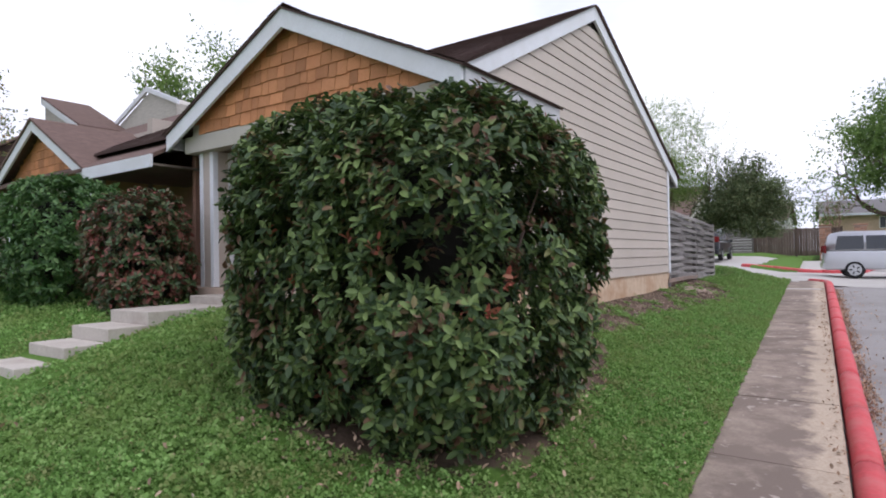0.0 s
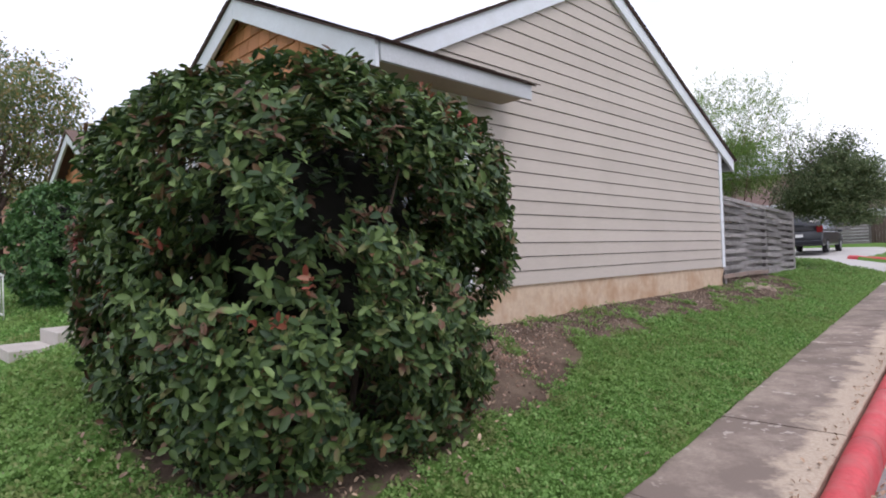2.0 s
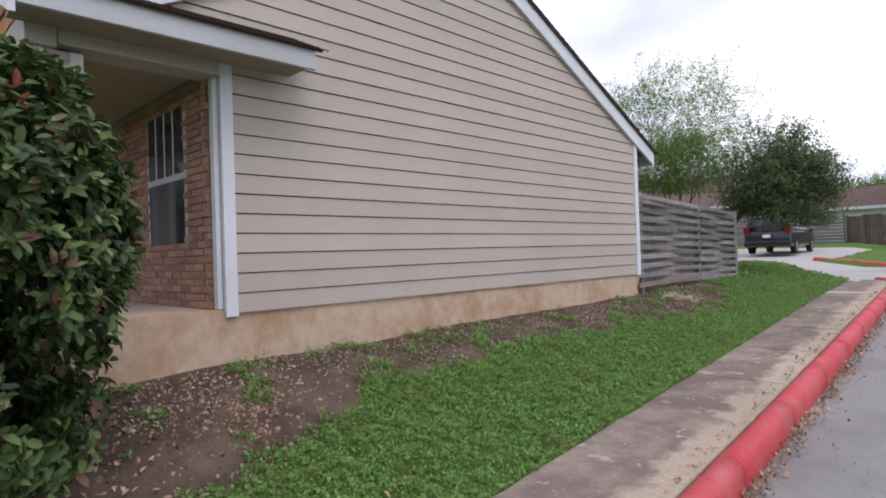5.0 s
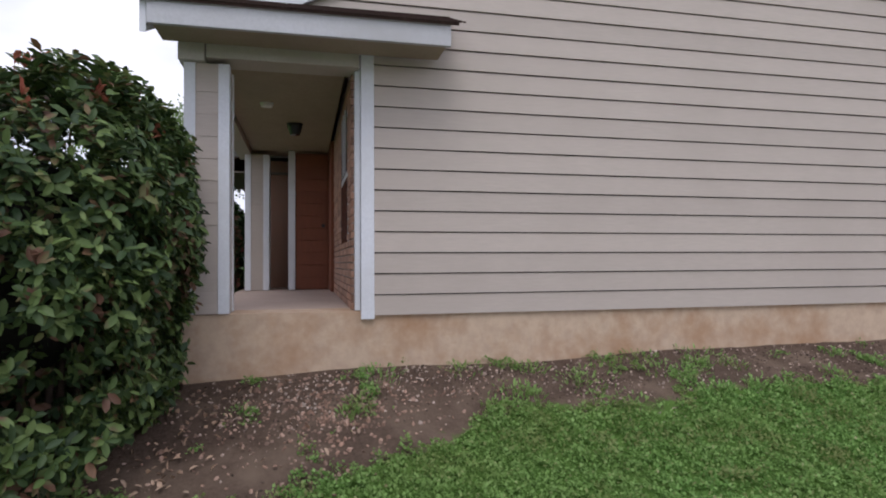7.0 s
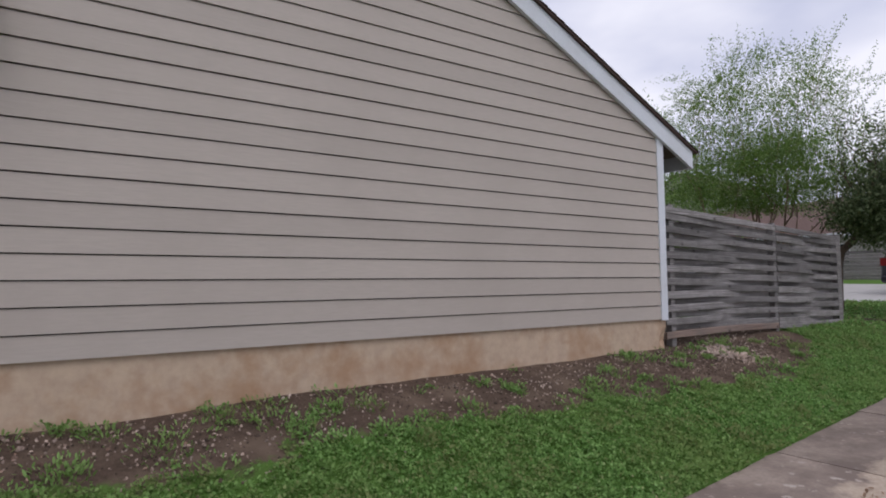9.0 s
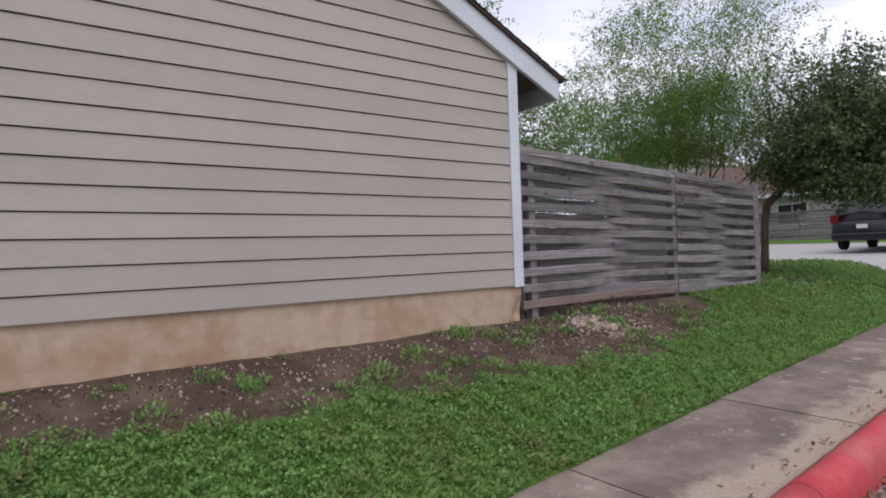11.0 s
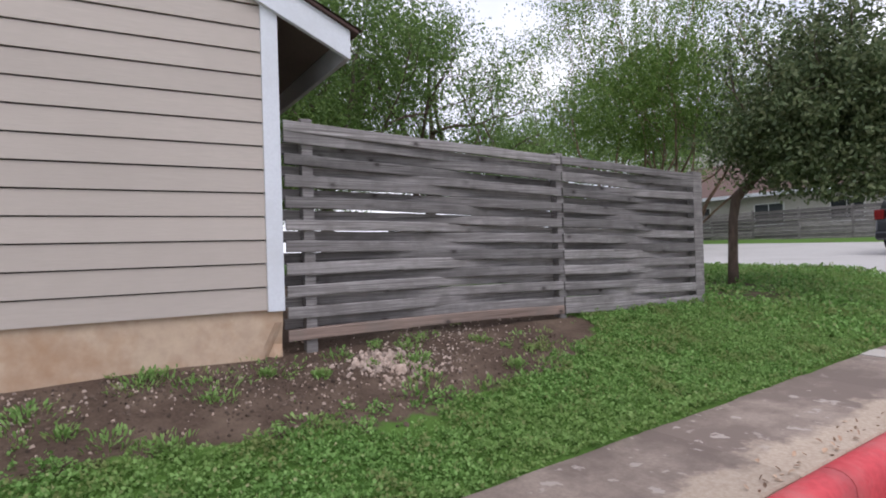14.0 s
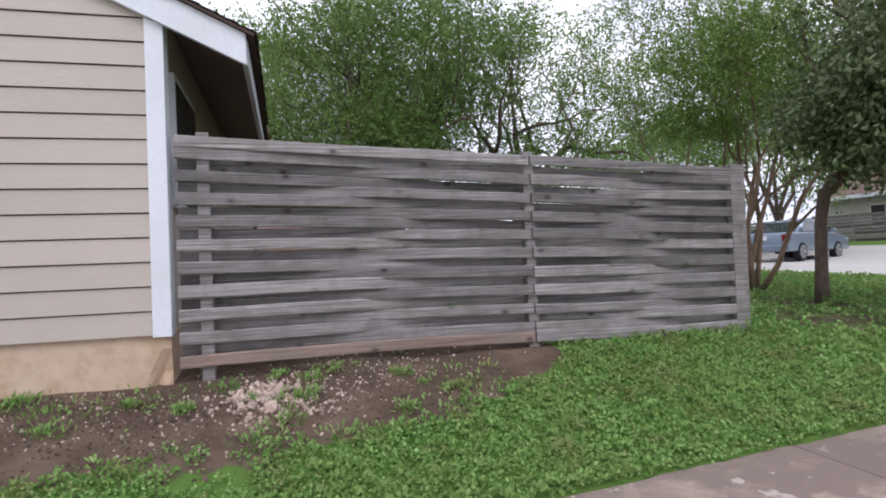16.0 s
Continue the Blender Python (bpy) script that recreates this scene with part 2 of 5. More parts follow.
MYRTLE_LEAF = leaf_surface("fresh_light_green_leaf", ((0.0, (0.11, 0.19, 0.045)), (0.6, (0.17, 0.28, 0.06)), (1.0, (0.25, 0.35, 0.09))), patch=(0.28, 0.27, 0.13), patch_at=0.9, through_light=0.45)
OAK_LEAF = leaf_surface("dull_dark_oak_leaf", ((0.0, (0.07, 0.105, 0.045)), (0.6, (0.13, 0.175, 0.075)), (1.0, (0.22, 0.25, 0.125))), patch=(0.22, 0.21, 0.12), patch_at=0.86, through_light=0.35)
ELM_LEAF = leaf_surface("mid_green_tree_leaf", ((0.0, (0.085, 0.15, 0.04)), (0.6, (0.145, 0.24, 0.06)), (1.0, (0.22, 0.32, 0.09))), through_light=0.45)
AUTUMN_LEAF = leaf_surface("yellowing_tree_leaf", ((0.0, (0.10, 0.15, 0.06)), (0.6, (0.19, 0.24, 0.09)), (1.0, (0.40, 0.27, 0.12))), patch=(0.40, 0.29, 0.11), patch_at=0.84, through_light=0.45)
CLOVER = leaf_surface("lawn_clover_and_grass", ((0.0, (0.10, 0.20, 0.045)), (0.5, (0.195, 0.36, 0.095)), (0.93, (0.32, 0.51, 0.17)), (1.0, (0.43, 0.40, 0.22))), patch=(0.27, 0.31, 0.12), patch_at=0.70, through_light=0.35, rough=0.6, spec=0.2, broad=(0.23, 0.33, 0.10))


def lawn_surface():
    """Short turf over brown soil; the soil shows where the plan's bare strip runs."""
    m = bpy.data.materials.new("turf_and_bare_soil")
    m.use_nodes = True
    nt = m.node_tree
    b = nt.nodes["Principled BSDF"]
    geo = nt.nodes.new("ShaderNodeNewGeometry")
    pos = geo.outputs["Position"]
    at = nt.nodes.new("ShaderNodeAttribute")
    at.attribute_name = "bare"
    grass = mix_node(nt, noise_node(nt, pos, 30, 6, 0.7), (0.06, 0.12, 0.025), (0.13, 0.24, 0.05))
    grass = mix_node(nt, ramp_node(nt, noise_node(nt, pos, 0.9, 5, 0.6), ((0.5, 0.0), (0.75, 0.6))), grass, (0.10, 0.105, 0.04))
    soil = mix_node(nt, ramp_node(nt, noise_node(nt, pos, 38, 6, 0.7), ((0.35, 0.0), (0.7, 1.0))), (0.075, 0.052, 0.038), (0.14, 0.098, 0.073))
    soil = mix_node(nt, ramp_node(nt, noise_node(nt, pos, 2.2, 4, 0.6), ((0.45, 0.0), (0.7, 1.0))), soil, (0.185, 0.135, 0.098))
    edge = nt.nodes.new("ShaderNodeMath")
    edge.operation = 'MULTIPLY_ADD'
    nt.links.new(noise_node(nt, pos, 5, 6, 0.7), edge.inputs[0])
    edge.inputs[1].default_value = 0.6
    nt.links.new(at.outputs["Fac"], edge.inputs[2])
    k = ramp_node(nt, edge.outputs[0], ((0.50, 0.0), (0.58, 1.0)))
    nt.links.new(mix_node(nt, k, grass, soil), b.inputs["Base Color"])
    b.inputs["Roughness"].default_value, b.inputs["Specular IOR Level"].default_value = 0.95, 0.1
    bp = nt.nodes.new("ShaderNodeBump")
    bp.inputs["Strength"].default_value, bp.inputs["Distance"].default_value = 0.7, 0.03
    nt.links.new(noise_node(nt, pos, 45, 6, 0.7), bp.inputs["Height"])
    nt.links.new(bp.outputs["Normal"], b.inputs["Normal"])
    return m


LAWN = lawn_surface()


def pavement_surface():
    """Old concrete: dark brown weathering, paler worn flakes, a sandy wash along the kerb and a pale rubbed edge at the lawn."""
    m = bpy.data.materials.new("weathered_pavement_concrete")
    m.use_nodes = True
    nt = m.node_tree
    b = nt.nodes["Principled BSDF"]
    pos = nt.nodes.new("ShaderNodeNewGeometry").outputs["Position"]
    across = nt.nodes.new("ShaderNodeVectorMath")
    across.operation = 'DOT_PRODUCT'
    across.inputs[1].default_value = (1.0, 0.061, 0.0)
    nt.links.new(pos, across.inputs[0])

    def offset(fac, gain, base):
        n = nt.nodes.new("ShaderNodeMath")
        n.operation = 'MULTIPLY_ADD'
        nt.links.new(fac, n.inputs[0])
        n.inputs[1].default_value = gain
        if isinstance(base, float):
            n.inputs[2].default_value = base
        else:
            nt.links.new(base, n.inputs[2])
        return n.outputs[0]
    fine = noise_node(nt, pos, 42, 6, 0.7)
    col = mix_node(nt, ramp_node(nt, fine, ((0.3, 0.0), (0.7, 1.0))), (0.35, 0.282, 0.23), (0.25, 0.197, 0.16))
    broad = noise_node(nt, pos, 1.5, 6, 0.68)
    col = mix_node(nt, ramp_node(nt, broad, ((0.40, 0.0), (0.56, 0.9))), col, (0.175, 0.135, 0.112))
    # worn pale flakes
    flake = noise_node(nt, pos, 8.5, 4, 0.55)
    gate = mix_node(nt, 1.0, ramp_node(nt, flake, ((0.615, 0.0), (0.645, 0.8))), ramp_node(nt, noise_node(nt, pos, 1.1, 2, 0.5), ((0.42, 0.0), (0.55, 1.0))), 'MULTIPLY')
    col = mix_node(nt, gate, col, (0.43, 0.37, 0.32))
    # sandy wash along the kerb: the kerb side lies at across = -0.325
    side = offset(noise_node(nt, pos, 2.6, 5, 0.65), 0.75, across.outputs["Value"])
    sand = mix_node(nt, ramp_node(nt, fine, ((0.35, 0.0), (0.65, 1.0))), (0.52, 0.43, 0.335), (0.40, 0.31, 0.23))
    shift = offset(side, 1.0, 1.0)
    col = mix_node(nt, ramp_node(nt, shift, ((0.77, 0.0), (0.88, 0.85))), col, sand)
    lawn_side = offset(noise_node(nt, pos, 6.0, 4, 0.6), -0.12, across.outputs["Value"])
    edge = offset(lawn_side, -1.0, -0.5)
    col = mix_node(nt, ramp_node(nt, edge, ((0.80, 0.0), (0.83, 0.75))), col, (0.40, 0.36, 0.31))
    rnd = nt.nodes.new("ShaderNodeObjectInfo").outputs["Random"]
    col = mix_node(nt, 1.0, col, ramp_node(nt, rnd, ((0.0, 0.88), (1.0, 1.08))), 'MULTIPLY')
    nt.links.new(col, b.inputs["Base Color"])
    b.inputs["Roughness"].default_value, b.inputs["Specular IOR Level"].default_value = 0.88, 0.25
    bp = nt.nodes.new("ShaderNodeBump")
    bp.inputs["Strength"].default_value, bp.inputs["Distance"].default_value = 0.35, 0.008
    nt.links.new(fine, bp.inputs["Height"])
    nt.links.new(bp.outputs["Normal"], b.inputs["Normal"])
    return m


WALKWAY = pavement_surface()


# ---- building helpers ----
def link_mesh(name, bm, material, parent=None, label=""):
    me = bpy.data.meshes.new(name)
    bm.to_mesh(me)
    bm.free()
    me.materials.append(material)
    ob = new(name, me)
    ob.parent = parent
    if label:
        ob["label"] = label
    return ob


def part(name, bm, material, parent, label=""):
    return link_mesh(name, bm, material, parent, label)


def thing(name, place, label, category, group="", kind="", turn=0.0):
    e = new(name)
    e.matrix_world = pose(*place, 0, 0, turn)
    return tagged(e, label, category, group, kind)


def box(bm, x0, x1, y0, y1, z0, z1, bevel=0.0):
    v = [bm.verts.new(p) for p in ((x0, y0, z0), (x1, y0, z0), (x1, y1, z0), (x0, y1, z0), (x0, y0, z1), (x1, y0, z1), (x1, y1, z1), (x0, y1, z1))]
    fs = [bm.faces.new([v[i] for i in f]) for f in ((3, 2, 1, 0), (4, 5, 6, 7), (0, 1, 5, 4), (1, 2, 6, 5), (2, 3, 7, 6), (3, 0, 4, 7))]
    if bevel:
        bmesh.ops.bevel(bm, geom=list({e for f in fs for e in f.edges}), offset=bevel, segments=2, affect='EDGES', profile=0.6)
    return bm


def box_bm(*a, bevel=0.0):
    return box(bmesh.new(), *a, bevel=bevel)


def prism(bm, outline, axis, a, b, bevel=0.0):
    """A closed outline of pairs, drawn out along an axis from a to b."""
    def at(p, d):
        return {'x': (d, p[0], p[1]), 'y': (p[0], d, p[1]), 'z': (p[0], p[1], d)}[axis]
    lo = [bm.verts.new(at(p, a)) for p in outline]
    hi = [bm.verts.new(at(p, b)) for p in outline]
    n = len(outline)
    fs = [bm.faces.new(lo[::-1]), bm.faces.new(hi)]
    fs += [bm.faces.new((lo[i], lo[(i + 1) % n], hi[(i + 1) % n], hi[i])) for i in range(n)]
    bmesh.ops.recalc_face_normals(bm, faces=fs)
    if bevel:
        bmesh.ops.bevel(bm, geom=list({e for f in fs for e in f.edges}), offset=bevel, segments=2, affect='EDGES')
    return bm


def prism_bm(*a, **k):
    return prism(bmesh.new(), *a, **k)


def tube(bm, points, radii, sides=8):
    """A limb through points with the radius at each."""
    rings = []
    for i, p in enumerate(points):
        p = Vector(p)
        d = Vector(points[min(i + 1, len(points) - 1)]) - Vector(points[max(i - 1, 0)])
        d.normalize()
        u = d.cross(Vector((0.31, 0.95, 0.05))).normalized()
        w = d.cross(u)
        rings.append([bm.verts.new(p + (u * math.cos(k * math.tau / sides) + w * math.sin(k * math.tau / sides)) * radii[i]) for k in range(sides)])
    for a, b in zip(rings, rings[1:]):
        for k in range(sides):
            bm.faces.new((a[k], a[(k + 1) % sides], b[(k + 1) % sides], b[k])).smooth = True
    bm.faces.new(rings[0][::-1])
    bm.faces.new(rings[-1])
    return bm


def raw_mesh(name, verts, faces, material, parent=None):
    me = bpy.data.meshes.new(name)
    me.from_pydata(verts, [], faces)
    me.materials.append(material)
    ob = new(name, me)
    ob.parent = parent
    return ob


# ---- the lie of the land ----
def base_z(y):
    return float(np.interp(y, (-3, 19.5, 22, 25, 33, 44), (-0.5, 0.40, 0.46, 0.49, 0.55, 1.0)))


def walk_left(y):
    return -1.52 - 0.060 * (y - 5)


def walk_right(y):
    return -0.59 - 0.061 * (y - 5)


def ease(s):
    s = min(max(s, 0.0), 1.0)
    return s * s * (3 - 2 * s)


def lawn_z(x, y):
    d = walk_left(y) - x
    rise = float(np.interp(y, (1.5, 2.5, 5, 10, 15, 21, 30), (0.28, 0.36, 0.60, 0.58, 0.45, 0.37, 0.34)))
    s = min(max(d / 2.35, 0.0), 1.0)
    z = base_z(y) + rise * (0.75 * s + 0.25 * ease(s)) + 0.012 * max(d - 2.35, 0) * (y > 8)
    z += ease((-3.4 - x) / 3.2) * min(max((y - 1.8) * 0.125, 0.0), 0.36) * ease((9 - y) / 2)
    z += min(max(-8.2 - x, 0), 5) * 0.07 * ease((y - 1) / 3) * ease((9 - y) / 2)
    return z


def drive_near(x):
    """The lawn's far edge, where the driveway begins."""
    return 24.9 - 2.3 * ease((x + 5.2) / 3.0) ** 1.2


def paved(x, y):
    if y < drive_near(x) or x > 1:
        return False
    return (y < 30.6 + 3.4 * ease((x + 3.4) / 4) * (x > -3.4)) or (x < -4.9 and y < 41.5)


def ground_z(x, y):
    if x > walk_left(y) and y < 40:
        return base_z(y) - 0.5
    z = lawn_z(x, y)
    if paved(x, y):
        z -= 0.3
    elif y > 24:
        z += 0.03
    return z + 0.02 * noise.noise((x * 0.9, y * 0.9, 0)) + 0.012 * noise.noise((x * 4, y * 4, 3))


def bare_soil(x, y):
    """How bare the ground is: the strip along the foundation, under the shrubs and by the fence."""
    near = 0.0
    if 5.5 < y < 17.8:
        width = float(np.interp(y, (5.5, 6.5, 8, 10, 13, 14.5, 16, 17, 17.8), (1.5, 1.45, 0.95, 0.78, 0.88, 1.15, 1.05, 0.75, 0.1)))
        width += 0.15 + 0.3 * noise.noise((x * 0.9, y * 0.9, 8))
        near = 0.80 * (1.0 - ease((x + 4.25 - width) / 0.55 + 0.5))
    bush = ((x + 3.55) / 1.2) ** 2 + ((y - 4.75) / 1.3) ** 2
    near = max(near, 0.64 * (1 - ease((bush - 0.6) / 0.9)))
    bush = ((x + 2.7) / 1.1) ** 2 + ((y - 3.6) / 0.7) ** 2
    near = max(near, 0.34 * (1 - ease(bush - 0.3)))
    tree = ((x + 4.9) / 1.6) ** 2 + ((y - 20.9) / 1.2) ** 2
    return max(near, 0.5 * (1 - ease(tree - 0.2)))


def build_ground():
    offs = [0.0, -0.04, -0.12]
    while offs[-1] > -3.2:
        offs.append(offs[-1] - 0.12)
    while offs[-1] > -9:
        offs.append(offs[-1] - 0.3)
    while offs[-1] > -30:
        offs.append(offs[-1] - 1.2)
    offs += [-45, -80, -160, -400, -1200]
    ys = [-1200.0, -300, -80, -30, -12, -6]
    while ys[-1] < 1:
        ys.append(ys[-1] + 0.4)
    while ys[-1] < 21.5:
        ys.append(ys[-1] + 0.14)
    while ys[-1] < 33:
        ys.append(ys[-1] + 0.22)
    while ys[-1] < 46:
        ys.append(ys[-1] + 0.8)
    ys += [52, 60, 80, 120, 300, 1200]
    right = [0.03, 8.0, 9.0, 14, 30, 80, 300, 1200]
    verts, faces, bare = [], [], []
    cols = right[::-1] + offs
    for y in ys:
        yc = min(max(y, -4), 44)
        for i, o in enumerate(cols):
            x = walk_left(yc) + o
            if i < len(right):
                z = base_z(y) - (0.5 if right[::-1][i] <= 8 else 0.1)
            else:
                z = ground_z(x, y) if abs(x) < 60 and -10 < y < 60 else base_z(y) + 0.3
            verts.append((x, y, z))
            bare.append(0.5 * bare_soil(x, y))
    n = len(cols)
    for j in range(len(ys) - 1):
        for i in range(n - 1):
            a = j * n + i
            faces.append((a, a + n, a + n + 1, a + 1))
    ob = raw_mesh("ground", verts, faces, LAWN)
    for p in ob.data.polygons:
        p.use_smooth = True
    at = ob.data.attributes.new("bare", 'FLOAT', 'POINT')
    at.data.foreach_set("value", bare)
    return tagged(ob, "sloping lawn of clover and grass with bare brown soil strip", "ground", kind="structure")


build_ground()


def strip(name, rows, material):
    """A sheet of quads through rows of points."""
    n = len(rows[0])
    verts = [p for r in rows for p in r]
    faces = [(j * n + i, j * n + i + 1, (j + 1) * n + i + 1, (j + 1) * n + i) for j in range(len(rows) - 1) for i in range(n - 1)]
    ob = raw_mesh(name, verts, faces, material)
    for p in ob.data.polygons:
        p.use_smooth = True
    return ob


# road, with the lane that turns off behind the fence
road_rows = []
for i in range(150):
    y = -14 + i * 0.5
    z = base_z(y) - 0.15
    right_edge = 7.0
    xs = [right_edge - (right_edge - walk_right(y)) * k / 12 for k in range(13)]
    road_rows.append([(x, y, z + 0.012 * noise.noise((x, y * 0.6, 7))) for x in xs])
tagged(strip("road", road_rows, ROAD), "worn grey concrete road with stains and cracks", "road", kind="structure")

drive_rows = []
for i in range(90):
    y = 22.0 + i * 0.24
    xs = [-60, -45, -32, -24, -19, -15, -12, -10, -8.5, -7, -6, -5, -4.2, -3.6, -3.0, -2.6, -2.2, -1.9, -1.6, -1.3, -0.8, -0.2, 0.6, 1.5]
    row = []
    for x in xs:
        k = ease((x + 3.2) / 2.6)
        low = base_z(y) - 0.152 + 0.004 * (x < 1)
        high = lawn_z(min(x, -3.5), y) - 0.09
        row.append((x, y, low * k + high * (1 - k) if x > -6 else high))
    drive_rows.append(row)
# only the cells that lie in the paved plan
n_d = len(drive_rows[0])
d_verts = [p for r in drive_rows for p in r]
d_faces = []
for j in range(len(drive_rows) - 1):
    for i in range(n_d - 1):
        cx = (drive_rows[j][i][0] + drive_rows[j][i + 1][0]) / 2
        cy = drive_rows[j][i][1] + 0.12
        if cy > drive_near(cx) - 0.3 and cy < 42:
            d_faces.append((j * n_d + i, j * n_d + i + 1, (j + 1) * n_d + i + 1, (j + 1) * n_d + i))
tagged(raw_mesh("driveway", d_verts, d_faces, DRIVE), "pale concrete driveway crossing behind the lawn", "driveway", kind="structure")


# pavement slabs between lawn and kerb
pavement = thing("pavement", (0, 0, 0), "weathered concrete pavement with stained slabs and joints", "pavement", kind="structure")
joint_ys = [-3.5, -1.6, 0.25, 2.1, 3.95, 5.8, 7.65, 9.5, 11.35, 13.0, 14.75, 16.45, 18.3, 19.3, 19.62, 21.4, 23.0]
for y0, y1 in zip(joint_ys, joint_ys[1:]):
    bm = bmesh.new()
    a, b = y0 + 0.006, y1 - 0.006
    tilt_up = random.uniform(-0.006, 0.006)
    nseg = max(2, int((b - a) / 0.12))
    prev = None
    for k in range(nseg + 1):
        y = a + (b - a) * k / nseg
        zt = base_z(y) + tilt_up
        xl = walk_left(y) + 0.02 * noise.noise((y * 3, 1, 0)) + 0.012 * noise.noise((y * 11, 4, 0))
        xr = walk_right(y) - 0.01 + 0.01 * noise.noise((y * 6, 9, 0))
        ring = [bm.verts.new(p) for p in ((xl, y, zt - 0.12), (xl, y, zt - 0.012), (xl + 0.015, y, zt), (xr - 0.01, y, zt), (xr, y, zt - 0.01), (xr, y, zt - 0.12))]
        if prev:
            for q in range(5):
                bm.faces.new((prev[q], ring[q], ring[q + 1], prev[q + 1]))
        else:
            bm.faces.new(ring)
        prev = ring
    bm.faces.new(prev[::-1])
    bmesh.ops.recalc_face_normals(bm, faces=bm.faces)
    part("slab", bm, WALKWAY if abs(y0 - 19.3) > 0.01 else STEPCON, pavement)
# curved end of the pavement at the driveway
bm = bmesh.new()
prev = None
for k in range(12):
    y = 23.01 + k * 0.13
    xl = walk_left(23) - 1.5 * (k / 11) ** 1.6
    xr = walk_right(23) - 0.75 * (k / 11) ** 1.8
    zt = base_z(23) - 0.012 * k * 0.6
    ring = [bm.verts.new(p) for p in ((xl, y, zt - 0.12), (xl, y, zt), (xr, y, zt), (xr, y, zt - 0.12))]
    if prev:
        for q in range(3):
            bm.faces.new((prev[q], ring[q], ring[q + 1], prev[q + 1]))
    else:
        bm.faces.new(ring)
    prev = ring
bm.faces.new(prev[::-1])
bmesh.ops.recalc_face_normals(bm, faces=bm.faces)
part("slab", bm, WALKWAY, pavement)


def kerb_run(name, path, label, width=0.2, height=0.21):
    """A rounded kerb along a path of points on the road; broken into cast lengths."""
    kerb = thing(name, path[0], label, "kerb", kind="structure")
    inv = kerb.matrix_world.inverted()
    prof = []
    for k in range(9):
        a = math.pi * k / 8
        prof.append((-math.cos(a) * width / 2, height * (0.45 + 0.55 * math.sin(a) ** 0.7)))
    prof = [(-width / 2, -0.06)] + prof + [(width / 2 + 0.015, -0.06)]
    piece = 6
    for s in range(0, len(path) - 1, piece):
        seg = path[s:s + piece + 1]
        bm = bmesh.new()
        prev = None
        for i, p in enumerate(seg):
            gi = s + i
            d = (Vector(path[min(gi + 1, len(path) - 1)]) - Vector(path[max(gi - 1, 0)])).normalized()
            side = Vector((d.y, -d.x, 0)).normalized()
            q = Vector(p) + (d * 0.004 if i == 0 else -d * 0.004 if i == len(seg) - 1 else Vector())
            ring = [bm.verts.new(inv @ (q + side * (u + 0.007 * noise.noise((q.x * 3, q.y * 3, 2))) + Vector((0, 0, w + 0.006 * noise.noise((q.x * 5, q.y * 5, 5)))))) for u, w in prof]
            if prev:
                for k in range(len(ring) - 1):
                    bm.faces.new((prev[k], ring[k], ring[k + 1], prev[k + 1])).smooth = True
            else:
                bm.faces.new(ring)
            prev = ring
        bm.faces.new(prev[::-1])
        bmesh.ops.recalc_face_normals(bm, faces=bm.faces)
        part("kerb_stone", bm, KERB, kerb)
    return kerb


kerb_path = []
for i in range(106):
    y = -3 + i * 0.25
    kerb_path.append((walk_right(y) + 0.115 - 1.25 * ease((y - 21.6) / 3.2) ** 1.5, y, base_z(y) - 0.15))
kerb_run("kerb", kerb_path, "rounded concrete kerb painted red, chipped and stained")
far_path = [(-5.0 + 0.3 * math.cos(a), 31.6 - 0.6 * math.sin(a), lawn_z(-5, 31.3) - 0.11) for a in (3.1, 2.5, 2.0, 1.57)]
for i in range(1, 15):
    x = -4.9 + i * 0.3
    y = 31.0 + 6.0 * max(0, (x + 2.6) / 3.4) ** 1.7
    far_path.append((x, y, base_z(y) - 0.12 + 0.25 * ease((-2 - x) / 3)))
for i in range(1, 8):
    far_path.append((-0.7 + 0.12 * i, far_path[17][1] + i * 0.9, base_z(far_path[17][1] + i * 0.9) - 0.12))
kerb_run("kerb", far_path, "red painted kerb round the far grass island", height=0.18)


# ---- the house ----
WALL_X = -4.2
LAP = 0.1753
SILL = 1.0
RIDGE_Y, RIDGE_Z, PITCH = 10.33, 5.58, 0.472
FRONT_PITCH = 0.495


def back_roof(y):
    return RIDGE_Z - PITCH * (y - RIDGE_Y)


def front_roof(y):
    return RIDGE_Z - FRONT_PITCH * (RIDGE_Y - y)


house = thing("house", (-4.2, 10.3, 0.6), "single-storey house with taupe lap siding and brown shingle roof", "house")
H = house.matrix_world.inverted()


def hpart(name, bm, material, label="", parent=None):
    bm.transform(H)
    return part(name, bm, material, parent or house, label)


# foundation and the wall's core
bm = bmesh.new()
prev = None
levels = (0.2, 0.45, 0.55, 0.64, 0.73, 0.82, 0.9)
for k in range(110):
    y = 5.8 + (14.78 - 5.8) * (1 - (1 - k / 109) ** 1.25)
    top = 1.0 if y > 7.25 else 1.035
    ring = []
    for z in levels + (top,):
        broken = ease((y - 14.56 - 0.25 * (z - 0.45)) / 0.08) * ease((0.88 - z) / 0.1)
        x = WALL_X - 0.012 + 0.006 * noise.noise((1, y * 3, 0)) - broken * (0.03 + 0.04 * noise.noise((y * 14, z * 17, 3)))
        ring.append(bm.verts.new((x, y, z)))
    ring += [bm.verts.new(p) for p in ((-4.6, y, top), (-4.6, y, 0.2))]
    if prev:
        for q in range(len(ring) - 1):
            bm.faces.new((prev[q], ring[q], ring[q + 1], prev[q + 1]))
    else:
        bm.faces.new(ring)
    prev = ring
bm.faces.new(prev[::-1])
bmesh.ops.recalc_face_normals(bm, faces=bm.faces)
